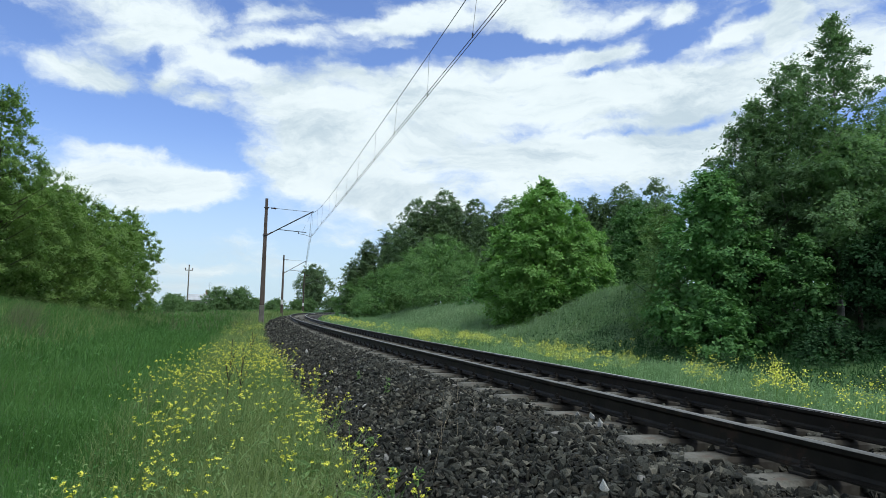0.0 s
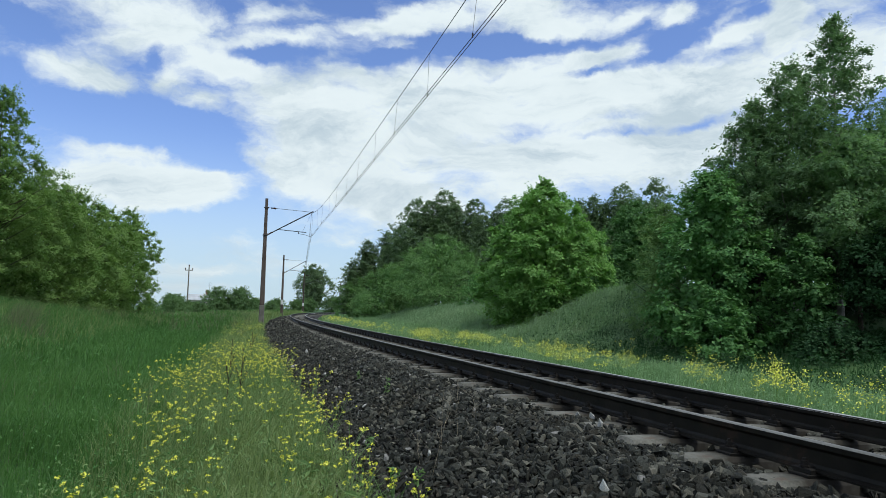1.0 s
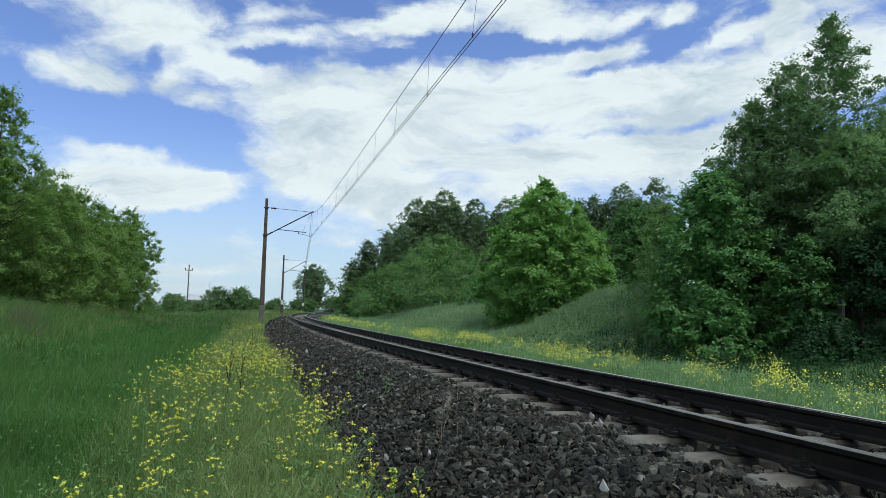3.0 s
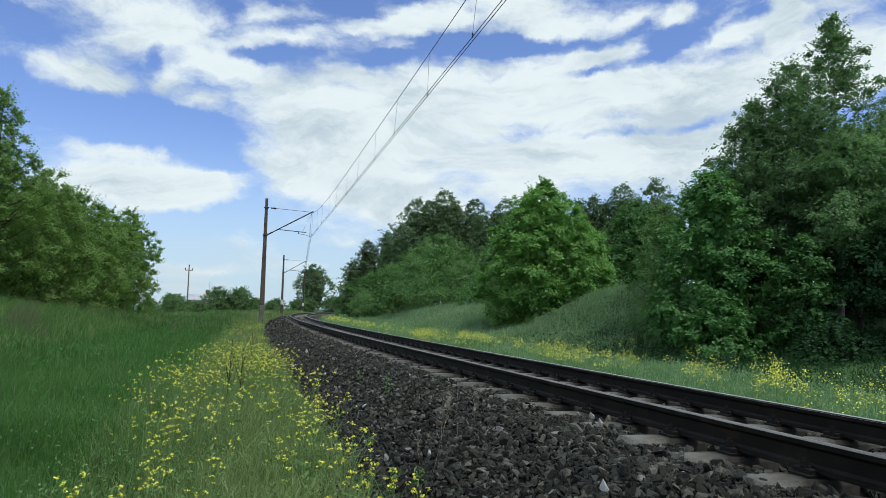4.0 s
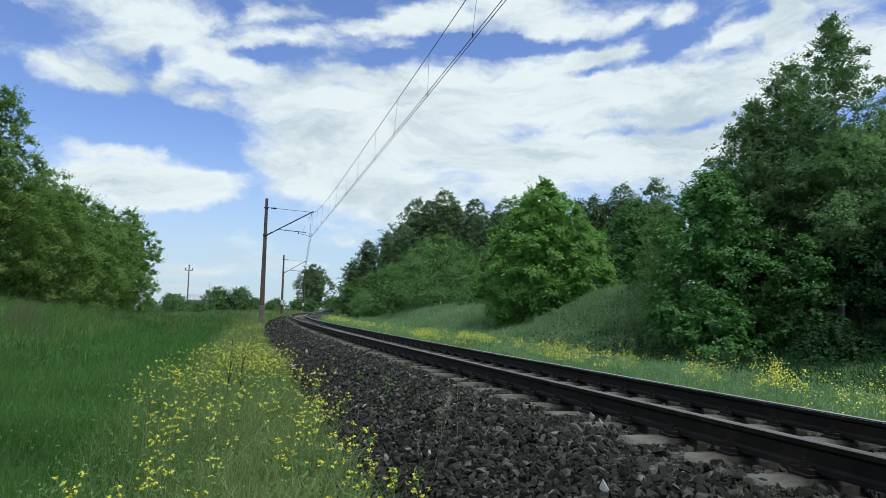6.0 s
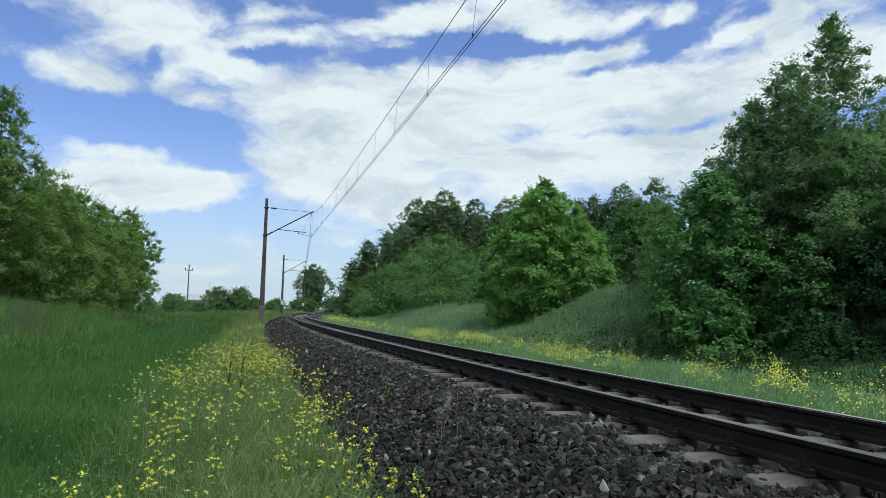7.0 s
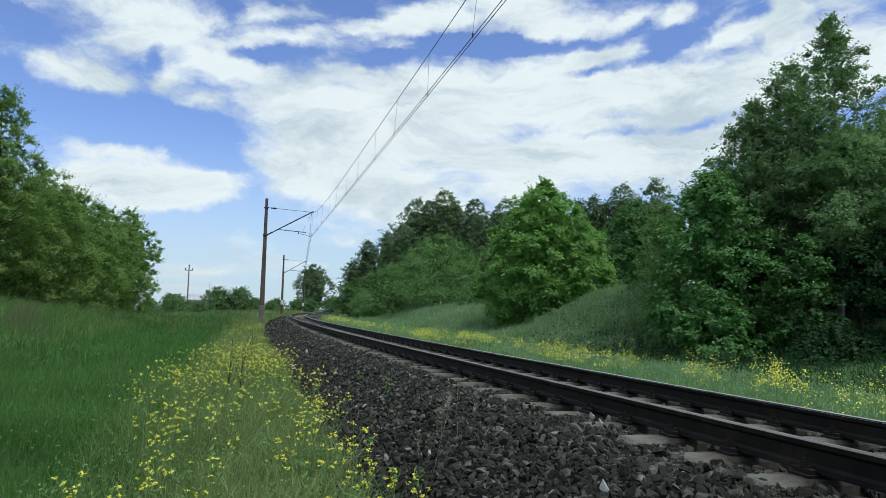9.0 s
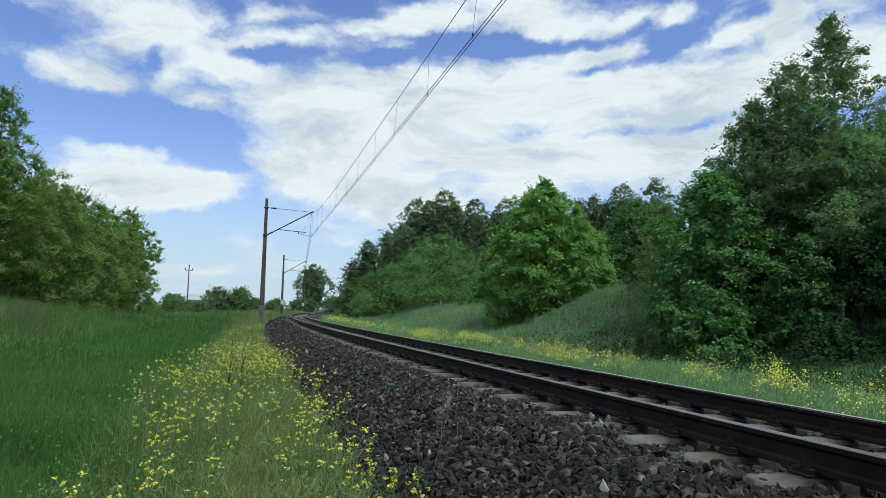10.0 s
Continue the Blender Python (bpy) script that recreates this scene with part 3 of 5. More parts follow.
def build_rail(off, label):
    ss = np.concatenate([np.arange(-40, 0, 2.0), np.arange(0, 60, 0.5), np.arange(60, 240, 1.0)])
    prof = np.array(RAIL_PROFILE)
    root = thing("rail", Matrix.Identity(4), label, "rail", "rails of the track")
    n = len(prof)
    v = on_track(ss[:, None], off + prof[None, :, 0])
    v[..., 2] = canted(off + prof[None, :, 0]) + prof[None, :, 1]
    acc = Acc()
    i, j = np.meshgrid(np.arange(len(ss) - 1), np.arange(n), indexing="ij")
    f = np.stack([i * n + j, i * n + (j + 1) % n, (i + 1) * n + (j + 1) % n, (i + 1) * n + j], -1)
    acc.add(v.reshape(-1, 3), f[:, [k for k in range(n) if k != 8]].reshape(-1, 4))
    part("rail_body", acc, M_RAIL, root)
    top = Acc()
    inner = -1 if off > 0 else 1       # rails lean a little towards the middle of the track
    wo = np.array([[-0.0364, -0.029, 0.0, 0.029, 0.0364]])
    wz = np.array([[-0.009, 0.0, 0.003, 0.0, -0.009]]) - 0.035 * inner * wo
    w = on_track(ss[:, None], off + wo)
    w[..., 2] = canted(off + wo) + wz
    i, j = np.meshgrid(np.arange(len(ss) - 1), np.arange(4), indexing="ij")
    top.add(w.reshape(-1, 3), np.stack([i * 5 + j, i * 5 + j + 1, (i + 1) * 5 + j + 1, (i + 1) * 5 + j], -1).reshape(-1, 4))
    # the sky's gleam is coloured in on the inner rail only
    part("running_surface", top, M_RUN_SKYLIT if off > 0 else M_RUN_DULL, root, "worn steel running surface, sky reflection put in as paler colour" if off > 0 else "dull grey steel running surface", True)


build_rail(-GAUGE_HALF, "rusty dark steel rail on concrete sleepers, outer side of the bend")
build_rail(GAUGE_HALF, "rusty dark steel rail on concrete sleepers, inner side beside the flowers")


def sleeper_mesh():
    """Concrete sleeper along x: deep under the rails, waisted in the middle, sloped ends."""
    xs = [-1.25, -1.22, -0.95, -0.5, -0.25, 0.25, 0.5, 0.95, 1.22, 1.25]
    top = [-0.235, -0.197, -0.190, -0.188, -0.212, -0.212, -0.188, -0.190, -0.197, -0.235]
    wid = [0.085, 0.10, 0.105, 0.105, 0.085, 0.085, 0.105, 0.105, 0.10, 0.085]
    acc, rows = Acc(), []
    for x, z, w in zip(xs, top, wid):
        rows.append([(x, -w - 0.035, -0.42), (x, -w - 0.01, z - 0.03), (x, -w + 0.012, z - 0.004), (x, 0, z), (x, w - 0.012, z - 0.004), (x, w + 0.01, z - 0.03), (x, w + 0.035, -0.42)])
    v = np.array(rows).reshape(-1, 3)
    n = 7
    f = [[i * n + j, (i + 1) * n + j, (i + 1) * n + j + 1, i * n + j + 1] for i in range(len(xs) - 1) for j in range(n - 1)]
    acc.add(v, f)
    for base, flip in ((0, False), ((len(xs) - 1) * n, True)):
        loop = [base + k for k in range(n)]
        if flip:
            loop.reverse()
        acc.also([[loop[0], loop[k], loop[k + 1]] for k in range(1, n - 1)], 0)
    return acc.mesh("sleeper", M_CONCRETE)


def fastening_meshes():
    plate = Acc()
    block(plate, (0.27, 0.14, 0.016), (0, 0, -0.189), 0.004)
    for side in (-1, 1):
        block(plate, (0.045, 0.13, 0.03), (side * 0.088, 0, -0.173), 0.006)
        block(plate, (0.05, 0.055, 0.022), (side * 0.062, 0, -0.152), 0.006)
    bolt = Acc()
    tube(bolt, [(0, 0, -0.16), (0, 0, -0.092)], 0.011, 8)
    tube(bolt, [(0, 0, -0.132), (0, 0, -0.108)], 0.021, 6)
    tube(bolt, [(0, 0, -0.139), (0, 0, -0.132)], 0.026, 10)
    return plate.mesh("baseplate", M_IRON), bolt.mesh("bolt", M_IRON)


def build_sleepers():
    body = sleeper_mesh()
    plate, bolt = fastening_meshes()
    tilt = math.degrees(math.asin(CANT / 1.507))
    for k in range(-40, 260):
        s = 4.341 + 0.6044 * k
        p, th = on_track(s, 0.0), float(np.interp(s, S, TH))
        r = np.random.default_rng(900 + k)
        m = pose(p[0], p[1], r.normal(0, 0.004), 0, 0, math.degrees(th) + r.normal(0, 0.5)) @ pose(0, 0, 0, 0, tilt, 0)
        ob = new("sleeper", body)
        ob.matrix_basis = m
        tagged(ob, "weathered grey concrete sleeper half sunk in ballast", "sleeper", "sleepers under the track")
        if k < 62:
            for off in (-GAUGE_HALF, GAUGE_HALF):
                pl = part("baseplate", plate, None, ob, "rusty iron baseplate with clips", m=pose(off, 0, 0))
                for side in (-0.088, 0.088):
                    part("bolt", bolt, None, pl, m=pose(side, 0, 0))


build_sleepers()


# ---- overhead line ----
CONTACT, MESSENGER = 5.71, 7.41
MASTS = [(-1.5, -3.05, 0, -0.47), (48.9, -2.96, 0, 0.12), (99.3, -3.0, 1, 0.0), (143.5, -4.2, 1, 0.1), (190.0, -4.0, 1, 0.0)]


def build_masts():
    made = {}
    for s, off, banded, stagger in MASTS:
        p = on_track(s, off)
        th = math.degrees(float(np.interp(s, S, TH)))
        reach = stagger - off
        g = float(height(p[0], p[1])) - 0.1
        root = thing("catenary_mast", pose(p[0], p[1], 0, 0, 0, th), "tapered brown concrete catenary mast" + (" with a white band near its foot" if banded else " with a steel bracket"), "mast", "masts of the overhead line")
        shaft, foot = Acc(), Acc()
        zs = np.linspace(0.9, 8.25, 8)
        w = np.interp(zs, [0.9, 8.25], [0.165, 0.095])
        rows = []
        for z, a in zip(zs, w):
            b, c = a * 0.85, a * 0.25
            rows.append([(a, -b + c, z), (a, b - c, z), (a - c, b, z), (-a + c, b, z), (-a, b - c, z), (-a, -b + c, z), (-a + c, -b, z), (a - c, -b, z)])
        f = [[r * 8 + i, r * 8 + (i + 1) % 8, (r + 1) * 8 + (i + 1) % 8, (r + 1) * 8 + i] for r in range(7) for i in range(8)]
        shaft.add(np.array(rows).reshape(-1, 3), f)
        shaft.also([[56, 57, 58, 59], [56, 59, 60, 63], [60, 61, 62, 63]], 0)
        part("mast_shaft", shaft, M_MAST, root)
        block(foot, (0.37, 0.33, 0.9 - g), (0, 0, g), 0.05, (0.93, 0.93))
        part("mast_foot", foot, M_MAST_FOOT if not banded else M_MAST, root, "paler concrete foot")
        if banded:
            band = Acc()
            block(band, (0.345, 0.30, 0.7), (0, 0, 1.25), 0.04, (0.97, 0.97))
            part("painted_band", band, M_BAND, root, "white painted band")
        tie = Acc()
        tube(tie, [(0.1, 0, 7.62), (reach + 0.02, 0, MESSENGER + 0.06)], 0.016, 6)
        part("tie_rod", tie, M_TUBE, root)
        strut = Acc()
        tube(strut, [(0.12, 0, 5.72), (reach + 0.12, 0, MESSENGER + 0.12)], 0.038, 8)
        part("strut", strut, M_TUBE, root, "slanting steel tube")
        reg = Acc()
        x0 = 0.12 + (reach) * (6.12 - 5.72) / (MESSENGER + 0.12 - 5.72)
        tube(reg, [(x0, 0, 6.14), (reach - 0.32, 0, 6.02)], 0.026, 8)
        part("registration_tube", reg, M_TUBE, root)
        arm = Acc()
        tube(arm, [(reach - 0.85, 0, 6.06), (reach - 0.85, 0, 5.90)], 0.03, 6)
        tube(arm, [(reach - 0.85, 0, 5.92), (reach - 0.45, 0, 5.86), (reach, 0, CONTACT + 0.03)], 0.014, 6)
        part("steady_arm", arm, M_TUBE, root)
        hang = Acc()
        tube(hang, [(reach - 0.6, 0, 6.03), (reach + 0.02, 0, MESSENGER)], 0.005, 4)
        part("stay_wire", hang, M_WIRE, root)
        for name, a, b in (("tie_insulator", (0.32, 0, 7.605), (0.66, 0, 7.58)), ("strut_insulator", (0.14, 0, 5.735), (0.48, 0, 5.93))):
            ins = Acc()
            a, b = np.array(a), np.array(b)
            pts, rad = [], []
            for i in range(9):
                pts.append(a + (b - a) * i / 8)
                rad.append(0.075 if i % 2 else 0.032)
            tube(ins, pts, rad, 10)
            part(name, ins, M_CERAMIC, root, "brown ribbed ceramic insulator")
        clamp = Acc()
        for z in (7.62, 5.70):
            block(clamp, (0.33, 0.30, 0.07), (0, 0, z - 0.035), 0.03)
        part("mast_clamp", clamp, M_TUBE, root)
        bell = Acc()
        block(bell, (0.06, 0.05, 0.12), (reach + 0.02, 0, MESSENGER - 0.02), 0.015)
        part("messenger_clamp", bell, M_TUBE, root)


build_masts()


def support(i):
    return on_track(MASTS[i][0], MASTS[i][3])


def build_wires():
    line = [on_track(-55, 0.0)] + [support(i) for i in range(5)]
    names = (("contact_wire", -0.03, "dark copper contact wire over the track"), ("contact_wire", 0.03, "dark copper contact wire over the track"))
    for name, side, label in names:
        root = new(name, None)
        tagged(root, label, "wire", "wires of the overhead line")
        for a, b in zip(line[:-1], line[1:]):
            d = unit((b - a)[:2])
            shift = np.array([d[1], -d[0], 0]) * side
            u = np.linspace(0, 1, 9)[:, None]
            pts = a + (b - a) * u + shift
            pts[:, 2] = CONTACT - 0.03 * 4 * (u[:, 0] * (1 - u[:, 0]))
            acc = Acc()
            tube(acc, pts, 0.0075, 5)
            part("wire_span", acc, M_WIRE, root)
    root = new("messenger_wire", None)
    tagged(root, "dark carrying wire with droppers above the contact wires", "wire", "wires of the overhead line")
    for a, b in zip(line[:-1], line[1:]):
        u = np.linspace(0, 1, 21)[:, None]
        pts = a + (b - a) * u
        pts[:, 2] = MESSENGER - 0.80 * (1 - (2 * u[:, 0] - 1) ** 4)
        acc = Acc()
        tube(acc, pts, 0.0085, 5)
        span = part("carrying_span", acc, M_WIRE, root)
        n = 14
        for k in range(n):
            w = (k + 0.92) / (n + 0.2)
            d = unit((b - a)[:2])
            side = -0.03 if k % 2 else 0.03
            m = a + (b - a) * w
            q = m + np.array([d[1], -d[0], 0]) * side
            top, low = MESSENGER - 0.80 * (1 - (2 * w - 1) ** 4), CONTACT - 0.03 * 4 * w * (1 - w)
            acc = Acc()
            tube(acc, [(m[0] - d[0] * 0.2, m[1] - d[1] * 0.2, top), (q[0], q[1], low + 0.06)], 0.0035, 4)
            tube(acc, [(q[0], q[1], low + 0.07), (q[0], q[1], low - 0.02)], 0.016, 5)
            part("dropper", acc, M_WIRE, span)


build_wires()


# ---- trees ----
PROFILES = {
    "oval": lambda u: np.sin(np.pi * np.clip(0.10 + 0.88 * u, 0, 1)) ** 0.7,
    "cone": lambda u: np.clip(0.55 + 2.2 * u, 0, 1) * (1.02 - u) ** 0.62,
    "dome": lambda u: np.sqrt(np.clip(1.0 - u ** 2.2, 0, 1)) * np.clip(0.75 + 1.2 * u, 0, 1),
    "pyramid": lambda u: np.interp(u, [0, 0.10, 0.3, 0.5, 0.7, 0.88, 1.0], [0.50, 0.82, 1.0, 0.92, 0.72, 0.44, 0.04]),
    "flame": lambda u: np.interp(u, [0, 0.2, 0.42, 0.62, 0.82, 0.93, 1.0], [0.55, 0.85, 1.0, 0.82, 0.48, 0.26, 0.04]),
    "round": lambda u: np.sqrt(np.clip(1 - (2 * u - 1) ** 2, 0, 1)),
}


def leaf_mesh(acc, c, n, length, r, slim=0.52, along=None):
    """Folded, pointed leaves at c with normals n, their long axis near the way given in along."""
    k = len(c)
    if along is None:
        along = r.normal(size=(k, 3))
    b = unit(np.cross(n, along))
    t = np.cross(b, n)
    length = np.broadcast_to(length, (k,))[:, None] * r.uniform(0.6, 1.35, (k, 1))
    v = np.stack([c - t * length * 0.5, c + b * length * slim * 0.5 + n * length * 0.12, c + t * length * 0.5, c - b * length * slim * 0.5 + n * length * 0.12], 1)
    acc.add(v.reshape(-1, 3), np.arange(4 * k).reshape(-1, 4))


def twigs_of_leaves(acc, start, way, length, per, leaf, droop, r, slim, face=None):
    """Leaves set alternately along twigs, which bend down towards their tips; face: the side of the crown that they turn to."""
    n = len(start)
    face = way if face is None else face
    w = (np.arange(per) + 0.35 + r.random((n, per)) * 0.8) / per
    side = unit(np.cross(way, np.array([0, 0, 1.0])) + 0.35 * r.normal(size=(n, 3)))
    sign = np.where(np.arange(per) % 2, 1.0, -1.0)[None, :, None] * r.uniform(0.5, 1.2, (n, per, 1))
    p = start[:, None] + way[:, None] * (w * length[:, None])[..., None] + side[:, None] * sign * leaf * 0.45
    p[..., 2] -= droop * w ** 2 * length[:, None]
    p += r.normal(size=p.shape) * leaf * 0.28
    along = side[:, None] * sign * 0.8 + way[:, None] * 0.7 - np.array([0, 0, 0.25 + droop * 0.6])
    nor = unit(np.array([0, 0, 0.6]) + 0.6 * face[:, None] + 0.36 * r.normal(size=p.shape))
    leaf_mesh(acc, p.reshape(-1, 3), nor.reshape(-1, 3), leaf, r, slim, along.reshape(-1, 3))


def make_tree(name, label, h, radius, profile, leaf_mat, bark, seed, leaves=20000, leaf=0.10, low=0.12, lump=0.3, inner=0.12, sink=0.3, lean=(0, 0), limbs=16,
              group="", category="tree", at=None, bough=1.0, up=0.35, droop=0.15, slim=0.55, loose=0.0, deep=0.25, sprigs=60, reach=0.0, ragged=0.06):
    """A trunk, limbs, and boughs that end in tufts of leafy twigs. up: how much the twigs rise; loose: how open the crown is; deep: share of boughs inside it; sprigs: shoots that stand out of the outline, reach: their length."""
    r = np.random.default_rng(seed)
    prof = PROFILES[profile]
    root = thing(name, at if at is not None else Matrix.Identity(4), label, category, group)
    size_b = float(np.clip(0.20 * radius + 0.14, 0.30, 1.15)) * bough
    tall = h * (1 - low)
    nb = int(np.clip(2 * np.pi * radius * tall * 0.72 / (size_b ** 2 * (1.5 + 1.6 * loose)), 16, 640))
    uu, keep = r.random(nb * 5), r.random(nb * 5)
    ub = np.sort(uu[keep < prof(uu) * 0.85 + 0.2][:nb])
    ub = np.append(ub, [0.90, 0.94, 0.97, 0.99])
    nb = len(ub)
    fb = np.arange(nb) * 2.39996 + r.normal(0, 0.4, nb)
    ph = r.uniform(0, 6.28, 6)
    bumps = (np.sin(3 * fb + ph[0] + 4 * ub) + np.sin(4 * fb + ph[1] - 8 * ub) + np.sin(2 * fb + ph[2] + 13 * ub) + np.sin(6 * fb + ph[3] + 19 * ub)) / 4
    far = np.where(r.random(nb) < deep, r.uniform(0.25, 0.8, nb), r.uniform(0.9, 1.0, nb) + np.abs(r.normal(0, ragged, nb)))
    rb = np.maximum(radius * prof(ub) * (1 + lump * bumps) - size_b * 0.38, 0.02) * far
    zb = h * low + tall * ub - np.minimum(size_b, 0.16 + 0.85 * radius * prof(ub)) * (0.15 + 0.6 * ub)
    out_b = np.stack([np.cos(fb), np.sin(fb), np.zeros(nb)], -1)
    bough_at = out_b * rb[:, None] + np.stack([lean[0] * ub, lean[1] * ub, zb], -1)
    bough_r = size_b * r.uniform(0.65, 1.3, nb) * np.clip(1.15 - 0.4 * ub, 0.7, 1.1)
    bough_r = np.minimum(bough_r, 0.12 + 0.75 * radius * prof(ub))     # slim towards the tip
    axis = unit(out_b * (1.0 - 0.75 * ub[:, None] ** 3) + np.array([0, 0, 1.0]) * (0.25 + up + 1.2 * ub[:, None] ** 3))
    # tufts over the upper and outer side of each bough
    ns = int(np.clip(leaves / (nb * 30), 3, 9))
    home = np.repeat(np.arange(nb), ns)
    nc = len(home)
    d = unit(axis[home] * 0.75 + unit(r.normal(size=(nc, 3))))
    d[:, 2] = np.where(d[:, 2] < -0.25, -0.5 * d[:, 2], d[:, 2])
    centre = bough_at[home] + d * bough_r[home, None] * r.uniform(0.5, 1.0, (nc, 1)) * np.array([1, 1, 0.8])
    size = bough_r[home] * 0.52 * r.uniform(0.6, 1.4, nc)
    # twigs of each tuft
    nt = int(np.clip(leaves / (nc * 5), 1, 6))
    tuft = np.repeat(np.arange(nc), nt)
    n = len(tuft)
    way = unit(d[tuft] * 0.75 + 0.75 * r.normal(size=(n, 3)) * np.array([1, 1, 0.7]) + np.array([0, 0, up]))
    start = centre[tuft] - d[tuft] * size[tuft, None] * 0.35
    per = max(3, int(round(leaves / n)))
    crown = Acc()
    twigs_of_leaves(crown, start, way, size[tuft] * r.uniform(0.7, 1.6, n), per, leaf, droop, r, slim, d[tuft])
    if sprigs:
        us = r.uniform(0.3, 1.0, sprigs) ** 0.7
        fs = r.uniform(0, 2 * np.pi, sprigs)
        rs = np.maximum(radius * prof(us) * r.uniform(0.7, 1.0, sprigs) - 0.1, 0)
        s0 = np.stack([rs * np.cos(fs) + lean[0] * us, rs * np.sin(fs) + lean[1] * us, h * low + tall * us - 0.2], -1)
        sw = unit(np.stack([np.cos(fs) * 0.8, np.sin(fs) * 0.8, up + 0.3 + us], -1) + 0.3 * r.normal(size=(sprigs, 3)))
        twigs_of_leaves(crown, s0, sw, (reach or min(0.25 + 0.12 * radius, 0.5)) * r.uniform(0.6, 1.6, sprigs), 22, leaf * 0.9, droop, r, slim)
    # broader leaves deep inside close the view through the crown
    ni = int(leaves * inner)
    if ni:
        ui = r.uniform(0.02, 0.84, ni)
        fi = r.uniform(0, 2 * np.pi, ni)
        ri = np.maximum(radius * prof(ui) - size_b * 0.9, 0.05) * 0.8 * np.sqrt(r.random(ni))
        ip = np.stack([ri * np.cos(fi) + lean[0] * ui, ri * np.sin(fi) + lean[1] * ui, h * low + tall * ui], -1)
        leaf_mesh(crown, ip, unit(r.normal(size=(ni, 3))), leaf * 1.8, r, 0.8)
    part("crown", crown, leaf_mat, root)
    trunk = Acc()
    tz = np.linspace(-sink, h * 0.9, 9)
    tr = np.interp(tz, [-sink, 0.3, h * 0.9], [0.013 * h + 0.02, 0.009 * h + 0.012, 0.010])
    wob = np.cumsum(r.normal(0, 0.018 * h / 9, (9, 2)), 0)
    frac = np.clip(tz / h, 0, 1)
    line = np.stack([wob[:, 0] + lean[0] * frac, wob[:, 1] + lean[1] * frac, tz], -1)
    tube(trunk, line, tr, 7)
    for k in r.choice(nb, min(limbs, nb), replace=False):
        c = bough_at[k]
        z0 = max(0.15 * h * r.random() + 0.05 * h, min(c[2] - 0.45 * rb[k] - 0.1, h * 0.85))
        base = np.array([np.interp(z0, tz, line[:, 0]), np.interp(z0, tz, line[:, 1]), z0])
        mid = base + (c - base) * 0.5 - np.array([0, 0, 0.10 * rb[k] * r.random()])
        t0 = np.interp(z0, tz, tr) * 0.5
        tube(trunk, [base, mid, c, c + axis[k] * bough_r[k] * 0.6], [t0, t0 * 0.6, 0.010, 0.005], 5)
    part("trunk", trunk, bark, root, smooth=True)
    return root


def stand(x, y, turn=0.0, size=1.0, down=0.0):
    return pose(x, y, float(height(x, y)) - down, 0, 0, turn) @ Matrix.Scale(size, 4)


def rise(x, y, top):
    return top - float(height(x, y))


SWAYING = []


